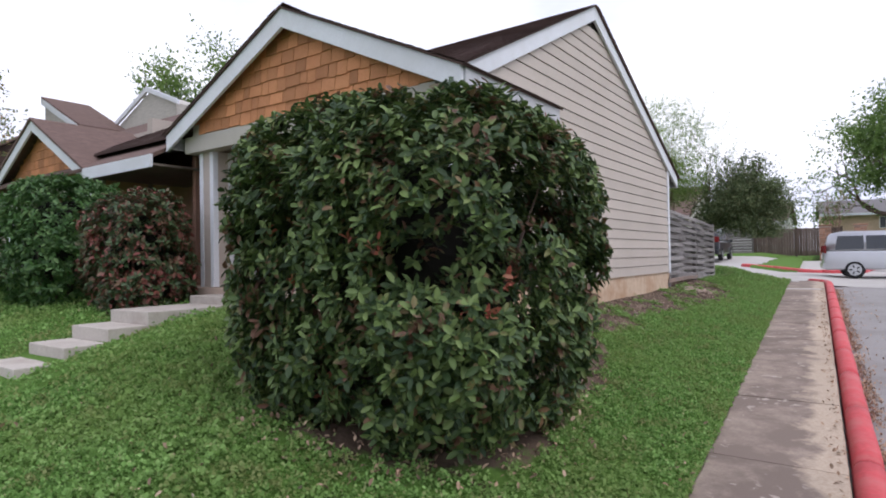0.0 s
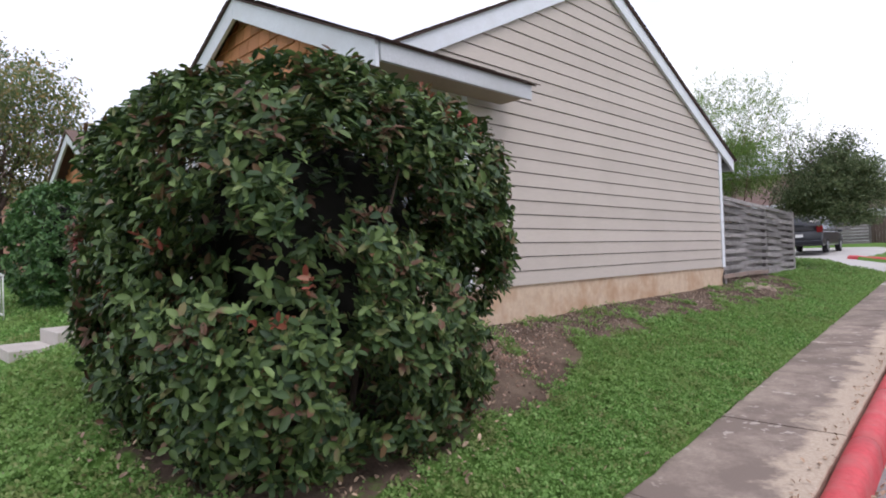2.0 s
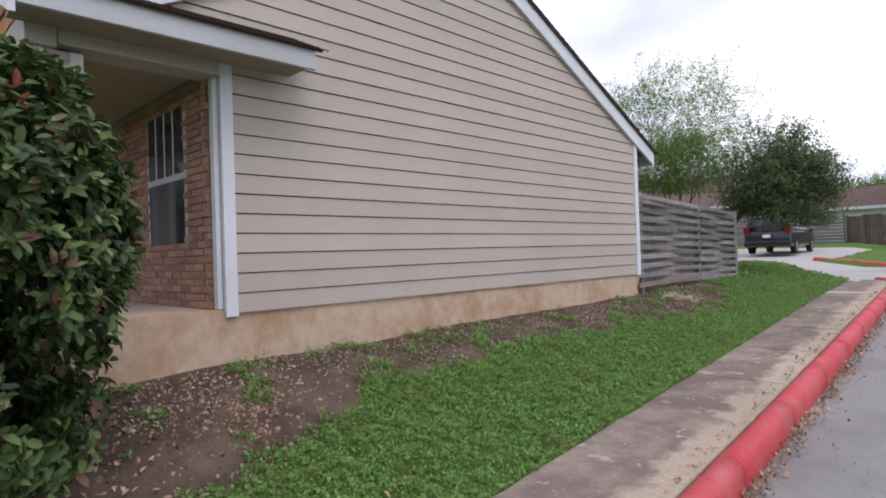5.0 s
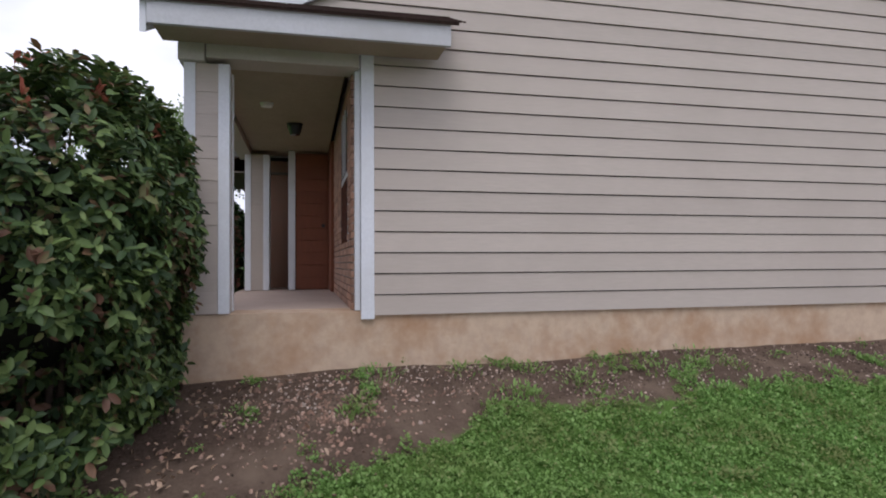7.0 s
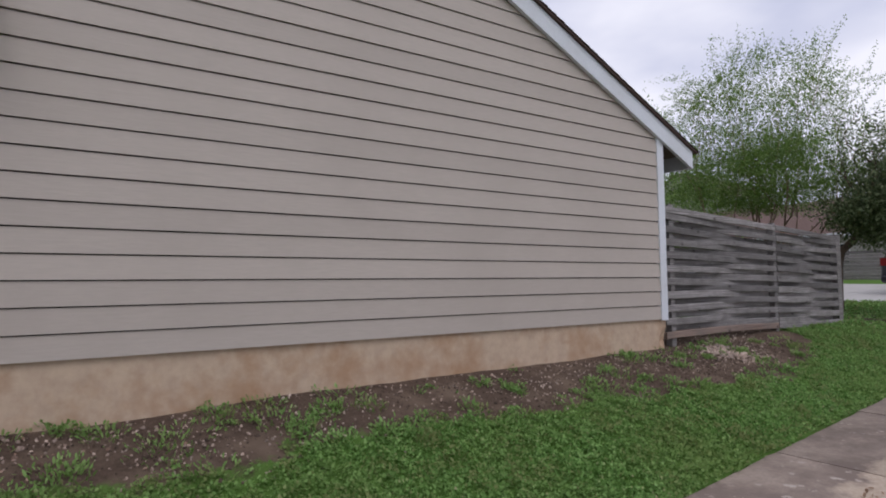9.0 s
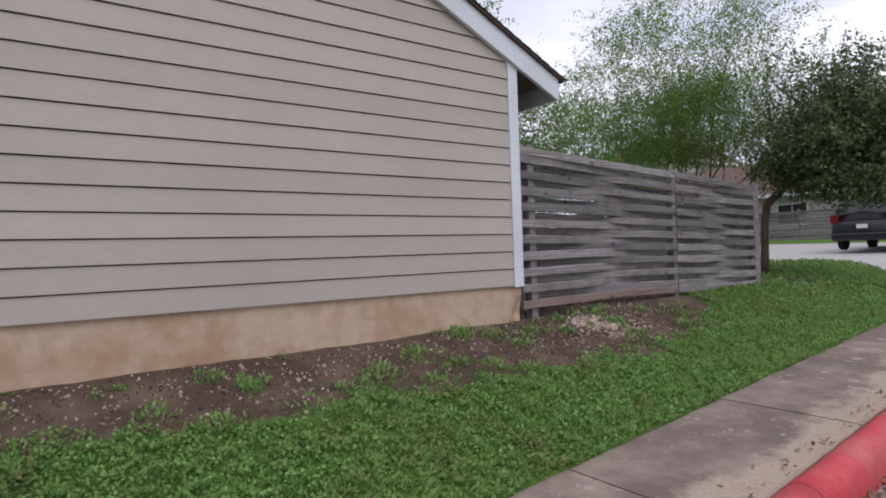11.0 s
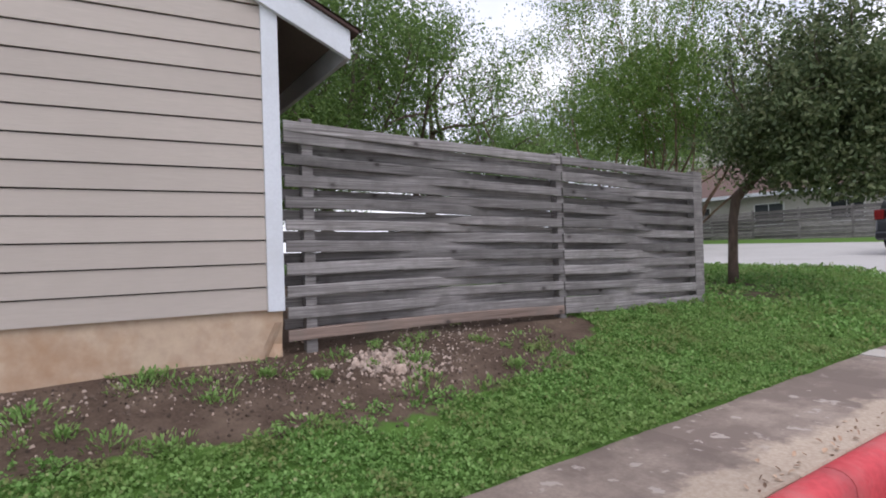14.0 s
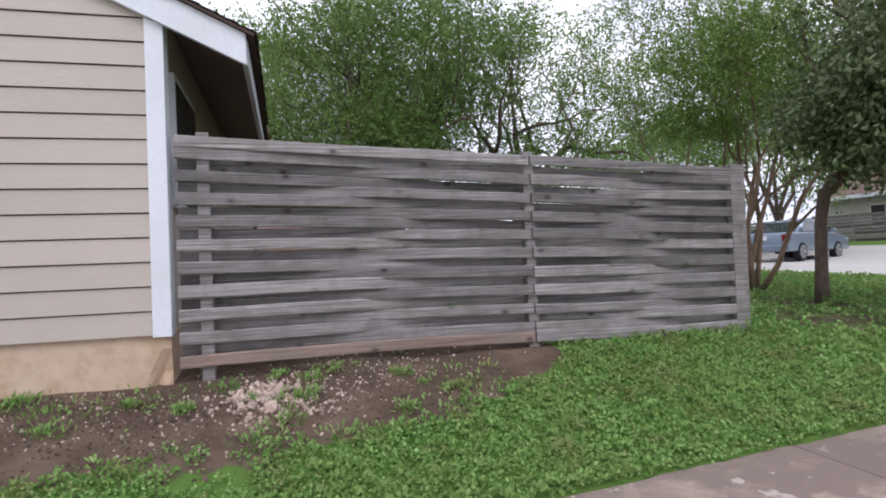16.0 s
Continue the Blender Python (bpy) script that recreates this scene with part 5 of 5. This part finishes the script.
def car(name, place, turn, paint, label, side, cabin, width, windows, length, wheels, tail, nose, roof_w=0.78, tail_z=(0.72, 0.95), plate=True):
    """side: the body's outline, from the tail at y=0 forward; cabin: the glasshouse outline above it."""
    t = thing(name, place, label, "car", turn=turn)
    h = width / 2
    bm = bmesh.new()
    lo = [bm.verts.new((-h + 0.02, y, z)) for y, z in side]
    md = [bm.verts.new((h - 0.02, y, z)) for y, z in side]
    n = len(side)
    f1, f2 = bm.faces.new(lo), bm.faces.new(md[::-1])
    for i in range(n):
        bm.faces.new((lo[i], md[i], md[(i + 1) % n], lo[(i + 1) % n]))
    bmesh.ops.recalc_face_normals(bm, faces=bm.faces)
    bmesh.ops.bevel(bm, geom=list(bm.edges), offset=0.07, segments=3, affect='EDGES', profile=0.6)
    for f in bm.faces:
        f.smooth = True
    body = part("body", bm, paint, t)
    zb, zt = min(z for _, z in cabin), max(z for _, z in cabin)

    def half_at(z):
        return h * (1 - (1 - roof_w) * max(0, (z - zb) / (zt - zb))) - 0.03
    bm = bmesh.new()
    lo = [bm.verts.new((-half_at(z), y, z)) for y, z in cabin]
    md = [bm.verts.new((half_at(z), y, z)) for y, z in cabin]
    n = len(cabin)
    bm.faces.new(lo)
    bm.faces.new(md[::-1])
    for i in range(n):
        bm.faces.new((lo[i], md[i], md[(i + 1) % n], lo[(i + 1) % n]))
    bmesh.ops.recalc_face_normals(bm, faces=bm.faces)
    bmesh.ops.bevel(bm, geom=list(bm.edges), offset=0.05, segments=2, affect='EDGES')
    for f in bm.faces:
        f.smooth = True
    part("cabin", bm, paint, t, "roof and pillars")
    for quad in windows:
        for s in (-1, 1):
            bm = bmesh.new()
            v = [bm.verts.new((s * (half_at(z) + 0.012), y, z)) for y, z in quad]
            v2 = [bm.verts.new((s * (half_at(z) - 0.01), y, z)) for y, z in quad]
            bm.faces.new(v)
            bm.faces.new(v2[::-1])
            for i in range(4):
                bm.faces.new((v[i], v[(i + 1) % 4], v2[(i + 1) % 4], v2[i]))
            bmesh.ops.recalc_face_normals(bm, faces=bm.faces)
            part("side_window", bm, GLASS, t, "dark side window")
    for (y0, z0, y1, z1), nm in ((tail, "rear_window"), (nose, "windscreen")):
        bm = bmesh.new()
        out = -0.014 if nm == "rear_window" else 0.014
        v = [bm.verts.new(p) for p in ((-half_at(z0) + 0.1, y0 + out, z0), (half_at(z0) - 0.1, y0 + out, z0), (half_at(z1) - 0.08, y1 + out, z1), (-half_at(z1) + 0.08, y1 + out, z1))]
        v2 = [bm.verts.new(Vector(q.co) - Vector((0, out * 2, 0.012))) for q in v]
        bm.faces.new(v)
        bm.faces.new(v2[::-1])
        for i in range(4):
            bm.faces.new((v[i], v[(i + 1) % 4], v2[(i + 1) % 4], v2[i]))
        bmesh.ops.recalc_face_normals(bm, faces=bm.faces)
        part(nm, bm, GLASS, t, "dark glass")
    for s in (-1, 1):
        part("tail_light", box_bm(min(s * (h - 0.26), s * (h - 0.012)), max(s * (h - 0.26), s * (h - 0.012)), -0.006, 0.09, *tail_z, bevel=0.02), RED_LENS, t, "red tail light")
        part("headlight", box_bm(min(s * (h - 0.40), s * (h - 0.03)), max(s * (h - 0.40), s * (h - 0.03)), length - 0.30, length - 0.07, 0.62, 0.76, bevel=0.03), CLEAR_LENS, t, "clear headlight")
        part("door_mirror", box_bm(min(s * (h - 0.02), s * (h + 0.16)), max(s * (h - 0.02), s * (h + 0.16)), wheels[1] - 0.55, wheels[1] - 0.43, 0.98, 1.12, bevel=0.03), paint, t)
        for yw in wheels:
            wheel(t, s * (h - 0.10), yw)
    part("bumper", box_bm(-h + 0.03, h - 0.03, -0.04, 0.12, 0.36, 0.58, bevel=0.04), paint, t)
    if plate:
        part("number_plate", box_bm(-0.16, 0.16, -0.022, -0.006, 0.74, 0.88), WHITE, t, "pale number plate, unreadable")
    return t


van_side = [(0.05, 0.32), (0.0, 0.6), (0.06, 1.02), (3.7, 1.02), (4.45, 0.93), (4.85, 0.72), (4.9, 0.35)]
van_cabin = [(0.05, 0.98), (0.22, 1.68), (0.6, 1.76), (2.6, 1.74), (3.75, 1.0)]
van_windows = [[(0.35, 1.08), (1.25, 1.08), (1.25, 1.58), (0.45, 1.58)], [(1.32, 1.08), (2.3, 1.08), (2.25, 1.58), (1.32, 1.58)], [(2.37, 1.08), (3.35, 1.08), (2.75, 1.56), (2.33, 1.58)]]
vz = lawn_z(-8.2, 37) - 0.085
car("car", (-7.75, 34.0, vz), 2, CAR_BLACK, "black minivan parked on the driveway", van_side, van_cabin, 1.95, van_windows, 4.9, (0.95, 3.95), (0.10, 1.1, 0.24, 1.62), (3.62, 1.1, 2.75, 1.66), tail_z=(0.95, 1.25))
car("car", (-2.0, 28.2, base_z(28.6) - 0.145), -84, CAR_SILVER, "silver minivan on the road beyond the lawn", van_side, van_cabin, 1.95, van_windows, 4.9, (0.95, 3.95), (0.10, 1.1, 0.24, 1.62), (3.62, 1.1, 2.75, 1.66), tail_z=(0.95, 1.25))
sed_side = [(0.05, 0.34), (0.0, 0.6), (0.08, 0.98), (0.7, 1.0), (3.3, 0.98), (4.2, 0.84), (4.5, 0.66), (4.55, 0.34)]
sed_cabin = [(0.55, 0.95), (1.35, 1.42), (1.75, 1.46), (2.5, 1.43), (3.4, 0.97)]
sed_windows = [[(1.0, 1.02), (1.9, 1.02), (1.9, 1.36), (1.42, 1.36)], [(1.97, 1.02), (3.0, 1.02), (2.45, 1.36), (1.97, 1.36)]]
CARX, CARY = -16.3, 31.2
car("car", (CARX, CARY, lawn_z(CARX, CARY) - 0.085), 20, CAR_GREY, "blue-grey saloon car parked on the driveway", sed_side, sed_cabin, 1.8, sed_windows, 4.55, (0.88, 3.55), (0.66, 1.04, 1.3, 1.38), (3.25, 1.05, 2.6, 1.40), tail_z=(0.70, 0.92))


# ---- far side: fences, houses, gate, pole ----
def board_fence(place, turn, length, height, label, material, rows=9, bay=2.4, upright=False):
    t = thing("fence", place, label, "fence", turn=turn)
    nbay = int(length / bay)
    for i in range(nbay + 1):
        part("post", box_bm(i * bay - 0.05, i * bay + 0.05, -0.05, 0.05, -0.3, height + 0.03), material, t)
    for i in range(nbay):
        if upright:
            for k in range(16):
                x = i * bay + 0.02 + k * 0.15
                part("board", box_bm(x, x + 0.14, 0.055, 0.08, 0.04, height + random.uniform(-0.03, 0.02)), material, t)
            continue
        for k in range(rows):
            z = 0.06 + k * (height - 0.1) / rows
            o = 0.03 if k % 2 else -0.03
            part("board", box_bm(i * bay + 0.02, (i + 1) * bay - 0.02, -0.055 + o, -0.03 + o, z, z + (height - 0.1) / rows * 0.86), material, t)
    return t


fz = lawn_z(-10, 43)
board_fence((-33.0, 43.5, fz - 0.05), 0, 26.4, 1.7, "long weathered board fence behind the driveway", FENCE)
# unseen fence, added to keep bright sky out of the woven fence's gaps
board_fence((-12.7, 19.70, lawn_z(-8.5, 19.7) - 0.05), 0, 8.28, 1.3, "unseen board fence added behind the yard to block sky through the slits", FENCE, rows=15, bay=2.07)
board_fence((-6.6, 44.2, fz - 0.25), -6, 4.8, 1.75, "dark brown upright board fence by the gate", OLD_FENCE, upright=True)


def far_house(place, turn, label, w, d, eave, ridge, wall, roof, windows=(), gable_front=False):
    t = thing("house", place, label, "house", turn=turn)
    part("wall", prism_bm([(-d / 2, -0.4), (d / 2, -0.4), (d / 2, eave), (0, ridge - 0.1), (-d / 2, eave)], 'x', -w / 2, w / 2), wall, t, "plain painted wall")
    for s in (-1, 1):
        a, b = s * (d / 2 + 0.5), 0
        za = eave - (ridge - eave) / (d / 2) * 0.5
        part("roof", prism_bm([(a, za), (b, ridge), (b, ridge + 0.08), (a, za + 0.08)], 'x', -w / 2 - 0.3, w / 2 + 0.3), roof, t, "shingle roof")
    part("fascia", box_bm(-w / 2 - 0.3, w / 2 + 0.3, -d / 2 - 0.55, -d / 2 - 0.5, eave - (ridge - eave) / (d / 2) * 0.5 - 0.1, eave - (ridge - eave) / (d / 2) * 0.5 + 0.1), TRIM, t)
    for x, z, ww, hh in windows:
        wn_ = part("window", box_bm(x - ww / 2 - 0.06, x + ww / 2 + 0.06, -d / 2 - 0.04, -d / 2 - 0.003, z - 0.06, z + hh + 0.06), WHITE, t, "white framed window")
        part("pane", box_bm(x - ww / 2, x - 0.02, -d / 2 - 0.05, -d / 2 - 0.042, z, z + hh), GLASS, wn_)
        part("pane", box_bm(x + 0.02, x + ww / 2, -d / 2 - 0.05, -d / 2 - 0.042, z, z + hh), GLASS, wn_)
    return t


far_house((-19.2, 50.5, fz), 0, "low house with faded brown roof behind the board fence", 16, 9, 2.9, 5.2, PALE_WALL, FAR_ROOF, ((-4.5, 1.0, 1.6, 1.1), (0, 1.0, 1.6, 1.1), (4, 1.0, 1.5, 1.1)))
far_house((-31.2, 59.5, fz), 90, "pale two-storey gabled house behind", 9, 8, 7.2, 9.6, PALE_WALL, FAR_ROOF, ())
far_house((-9.6, 60.0, fz), 0, "low white house with brown roof behind the fence", 7, 7, 2.7, 4.2, WHITE, FAR_ROOF, ((-1, 1.0, 1.2, 1.0), (2.2, 1.0, 1.2, 1.0)))
far_house((-0.8, 74.0, 1.1), 6, "tan two-storey house beyond the gate", 7.5, 8, 3.9, 5.3, TAN_WALL, GREY_ROOF, ((1.2, 2.4, 0.9, 1.0), (2.6, 2.4, 0.9, 1.0)))
far_house((-50.0, 16.0, 1.0), -60, "brown-roofed neighbouring row house", 14, 10, 2.9, 5.6, BRICK, FAR_ROOF, ((-3, 1.0, 1.4, 1.2), (2, 1.0, 1.4, 1.2)))
far_house((-32.0, 11.0, 1.0), 0, "dark two-storey row house beyond the shrubs", 5.5, 5, 4.3, 5.9, DARK_WALL, FAR_ROOF, ((-1.4, 3.0, 1.2, 1.0), (1.2, 3.0, 1.2, 1.0)))

for x, y in ((-2.62, 43.0), (-0.88, 42.0)):
    gp = thing("gate_post", (x, y, base_z(y) - 0.1), "tall square red-brown brick gate post", "gate post", group="gate posts")
    part("shaft", box_bm(-0.28, 0.28, -0.28, 0.28, -0.2, 2.0), MORTAR, gp)
    for r in range(25):
        for k in range(2):
            o = 0.0 if r % 2 else 0.1
            part("brick", box_bm(-0.295 + 0.295 * k + 0.004, 0.295 * k - 0.004, -0.295, 0.295, -0.05 + r * 0.08, 0.02 + r * 0.08), BRICK, gp)
    part("cap", box_bm(-0.34, 0.34, -0.34, 0.34, 2.0, 2.1, bevel=0.02), BRICK, gp)
gate = thing("gate", (0.6, 44.5, base_z(44) - 0.1), "grey metal panel gate across the road", "gate")
part("gate_frame", box_bm(-1.2, 5.6, -0.03, 0.03, 0.1, 0.2), DARK, gate)
part("gate_frame", box_bm(-1.2, 5.6, -0.03, 0.03, 1.35, 1.43), DARK, gate)
for k in range(46):
    part("bar", box_bm(-1.2 + k * 0.15, -1.175 + k * 0.15, -0.012, 0.012, 0.2, 1.35), DARK, gate)
part("panel", box_bm(-1.18, 5.58, 0.014, 0.02, 0.21, 1.34), OLD_FENCE, gate)
pole = thing("street_lamp", (-4.0, 56.0, 0.95), "thin grey street lamp pole in the distance", "street lamp")
part("pole", tube(bmesh.new(), [(0, 0, -0.2), (0, 0, 2.5), (0, 0, 4.6)], [0.07, 0.06, 0.045], 8), RIM, pole)
part("arm", tube(bmesh.new(), [(0, 0, 4.55), (-0.3, 0, 4.68), (-0.7, 0, 4.72)], [0.035, 0.03, 0.03], 6), RIM, pole)
part("lamp_head", box_bm(-1.05, -0.65, -0.08, 0.08, 4.66, 4.76, bevel=0.02), RIM, pole)

# white railing beside the far steps
rail = thing("railing", (-13.9, 3.9, 0.0), "white metal railing beside the next porch", "railing")


def rail_z(x):
    return lawn_z(-13.9 + x, 3.9)


part("top_rail", tube(bmesh.new(), [(-3.4, 0, rail_z(-3.4) + 0.75), (3.6, 0, rail_z(3.6) + 0.66)], [0.022, 0.022], 8), WHITE_METAL, rail)
part("bottom_rail", tube(bmesh.new(), [(-3.4, 0, rail_z(-3.4) + 0.1), (3.6, 0, rail_z(3.6) + 0.08)], [0.018, 0.018], 8), WHITE_METAL, rail)
for k in range(29):
    x = -3.4 + k * 0.25
    f = k / 28
    z0 = (rail_z(-3.4) + 0.1) * (1 - f) + (rail_z(3.6) + 0.08) * f
    z1 = (rail_z(-3.4) + 0.75) * (1 - f) + (rail_z(3.6) + 0.66) * f
    part("baluster", tube(bmesh.new(), [(x, 0, z0 - (0.2 if k % 14 == 0 else 0)), (x, 0, z1)], [0.011, 0.011], 6), WHITE_METAL, rail)


# ---- lawn growth, rubble and litter ----
rng = np.random.default_rng(77)


def lawn_plants(name, n, x0, x1, y0, y1, leaf, material, label, thin=0.0):
    xs, ys = rng.uniform(x0, x1, n), rng.uniform(y0, y1, n)
    pts = []
    for x, y in zip(xs, ys):
        if x > walk_left(y) + 0.02 + 0.035 * noise.noise((x * 9, y * 9, 0)) or y > drive_near(x) - 0.05:
            continue
        if x < -4.22 and 5.8 < y < 14.8 or (-8.14 < x < -7.22 and y < 5.8) or (-8.14 < x < -7.0 and 5.4 < y < 5.8):
            continue
        b = bare_soil(x, y)
        cl = noise.noise((x * 2.3, y * 2.3, 11)) * 0.5 + noise.noise((x * 7, y * 7, 4)) * 0.35
        if b > 0.50 + 1.0 * cl + rng.uniform(-0.08, 0.08) or (thin and rng.random() < thin):
            continue
        tuft = max(0.0, 0.35 + 1.1 * noise.noise((x * 8.5, y * 8.5, 21)) + 0.7 * noise.noise((x * 19, y * 19, 5)))
        if tuft < 0.08 and rng.random() < 0.55:
            continue
        edge = walk_left(y) - 0.002
        lift = 0.018 if x > edge else 0.004
        pts.append((x, y, ground_z(min(x, edge), y) + lift + rng.random() ** 0.5 * 0.075 * tuft))
    p = np.array(pts)
    nn = rng.normal(0, 0.35, p.shape) + np.array((0, 0, 1.0))
    nn /= np.linalg.norm(nn, axis=1)[:, None]
    ob = leaf_mesh(name, p, nn, leaf, material, None, width=0.82, rng=rng, droop=-0.5, simple=True)
    return tagged(ob, label, "grass", kind="stuff")


lawn_plants("grass", 400000, -4.9, -1.4, 5.2, 19.6, 0.0245, CLOVER, "low green clover and grass along the pavement")
lawn_plants("grass", 150000, -6.5, -1.1, 0.6, 5.2, 0.027, CLOVER, "low green grass round the large shrub")
lawn_plants("grass", 50000, -12.5, -3.5, 0.6, 5.8, 0.04, CLOVER, "low green grass beside the steps")
lawn_plants("grass", 80000, -11.0, -1.9, 19.6, 25.0, 0.042, CLOVER, "low green grass under the leaning oak")


def weeds(spots, n, label):
    pts, nn, dirs = [], [], []
    for cx, cy, r in spots:
        for i in range(n):
            a, q = rng.uniform(0, math.tau), r * rng.random() ** 0.7
            x, y = cx + q * math.cos(a), cy + q * math.sin(a)
            if x < -4.17 and y < 14.8:
                continue
            pts.append((x, y, ground_z(x, y) + rng.uniform(0, 0.03)))
            nn.append((0, 0, 1))
            dirs.append((math.cos(a) * 0.6 + rng.normal(0, 0.3), math.sin(a) * 0.6 + rng.normal(0, 0.3), rng.uniform(0.4, 1.4)))
    ob = leaf_mesh("weeds", np.array(pts), np.array(nn), 0.042, CLOVER, None, width=0.35, rng=rng, dirs=np.array(dirs))
    return tagged(ob, label, "weeds", kind="stuff")


weeds([(-4.05, 15.15, 0.13), (-4.05, 15.75, 0.12), (-3.95, 16.4, 0.1), (-3.6, 14.2, 0.12), (-3.8, 13.2, 0.12), (-3.4, 12.6, 0.14), (-3.9, 11.6, 0.12), (-3.75, 10.4, 0.13), (-4.0, 9.3, 0.13), (-3.95, 8.6, 0.16), (-4.0, 8.0, 0.18), (-3.95, 7.3, 0.22), (-3.5, 8.4, 0.12), (-3.6, 9.8, 0.12), (-3.45, 11.2, 0.14), (-3.3, 13.6, 0.14), (-3.1, 14.6, 0.12)] + [(rng.uniform(-4.1, -3.1), rng.uniform(7.0, 17.0), rng.uniform(0.05, 0.28)) for _ in range(46)], 70, "tufts of weeds growing on the bare soil strip")


def rubble(name, spots, n, size, material, label, category):
    verts, faces = [], []
    ico = bmesh.new()
    bmesh.ops.create_icosphere(ico, subdivisions=1, radius=1.0)
    base = [v.co.copy() for v in ico.verts]
    tris = [[v.index for v in f.verts] for f in ico.faces]
    ico.free()
    for i in range(n):
        cx, cy, sx, sy, sc = spots[rng.integers(0, len(spots))]
        x, y = cx + rng.normal(0, sx), cy + rng.normal(0, sy)
        if x < -4.17 and 5.8 < y < 14.8 or x > walk_left(y) - 0.02 and category in ("stone", "soil"):
            continue
        s = size * sc * rng.uniform(0.35, 1.2) * (1.6 if rng.random() < 0.05 else 1)
        m = Matrix.Translation((x, y, ground_z(x, y) + s * 0.12)) @ Euler(rng.uniform(0, 6, 3)).to_matrix().to_4x4() @ Matrix.Diagonal((s, s * rng.uniform(0.5, 0.9), s * rng.uniform(0.35, 0.7), 1))
        k = len(verts)
        verts += [m @ (b * (1 + rng.uniform(-0.18, 0.18))) for b in base]
        faces += [[k + q for q in t] for t in tris]
    return tagged(raw_mesh(name, verts, faces, material), label, category, kind="stuff")


strip_spots = [(-3.9 + 0.25 * math.sin(y * 2.2), y, 0.28, 0.35, 0.8) for y in (6.4, 7.0, 7.6, 8.3, 9.0, 9.8, 10.6, 11.4, 12.2, 13.0, 13.7, 14.4, 15.0, 15.8, 16.4)]
rubble("rubble", strip_spots, 2600, 0.017, STONE, "scattered pale stones on the bare soil strip", "stone")
rubble("soil_crumbs", strip_spots + [(-3.7, y, 0.35, 0.4, 0.9) for y in (13.5, 14.2, 14.9, 15.6, 16.4)], 5200, 0.016, CLOD, "crumbs of brown soil on the bare strip", "soil")
rubble("rubble", [(-3.85, 15.38, 0.11, 0.11, 1.0), (-3.8, 15.42, 0.15, 0.13, 0.9), (-3.6, 15.65, 0.13, 0.2, 0.6)], 420, 0.032, STONE, "heap of pale limestone rubble at the foot of the fence", "stone")
rubble("rubble", [(-3.55, 6.75, 0.28, 0.3, 1.0), (-3.3, 6.9, 0.3, 0.22, 0.9), (-3.6, 7.2, 0.2, 0.3, 0.9), (-3.4, 6.4, 0.4, 0.35, 0.8), (-3.7, 7.9, 0.25, 0.4, 0.7)], 900, 0.022, CHIP, "spread of pale stones and bark near the shrub", "stone")
rubble("rubble", [(-2.3, 2.7, 0.5, 0.3, 1.0), (-3.2, 2.4, 0.5, 0.3, 1.0)], 26, 0.035, STONE, "few pale stones on the grass by the shrub", "stone")

# dry leaves lying along the kerb and on the grass
pts, nn = [], []
for i in range(5200):
    y = rng.uniform(-1, 21)
    x = walk_right(y) + 0.235 + abs(rng.normal(0, 0.07)) + (rng.random() < 0.08) * rng.uniform(0, 0.6)
    if noise.noise((y * 1.3, 0, 2)) + rng.uniform(-0.2, 0.5) < 0:
        continue
    pts.append((x, y, base_z(y) - 0.148 + 0.02 + rng.uniform(0, 0.015)))
    nn.append((rng.normal(0, 0.2), rng.normal(0, 0.2), 1))
for i in range(420):
    y = rng.uniform(1, 20)
    x = walk_right(y) - abs(rng.normal(0, 0.06)) - 0.03
    pts.append((x, y, base_z(y) + 0.008))
    nn.append((0, 0, 1))
tagged(leaf_mesh("leaf_litter", np.array(pts), np.array(nn), 0.035, LITTER, None, width=0.6, rng=rng, droop=0.0), "dry fallen leaves along the red kerb", "leaves", kind="stuff")
pts, nn = [], []
for i in range(900):
    y, x = rng.uniform(0.8, 7.2), rng.uniform(-6, -1.4)
    if i > 350:
        a = rng.uniform(0, math.tau)
        q = rng.normal(1.0, 0.13)
        x, y = -3.58 + 1.2 * q * math.cos(a), 4.78 + 1.3 * q * math.sin(a)
    if x < walk_left(y) and not (x < -4 and y > 5.6):
        pts.append((x, y, ground_z(x, y) + 0.03))
        nn.append((rng.normal(0, 0.3), rng.normal(0, 0.3), 1))
tagged(leaf_mesh("leaf_litter", np.array(pts), np.array(nn), 0.05, LITTER, None, width=0.5, rng=rng, droop=0.0), "dry leaves lying on the grass by the shrub", "leaves", kind="stuff")
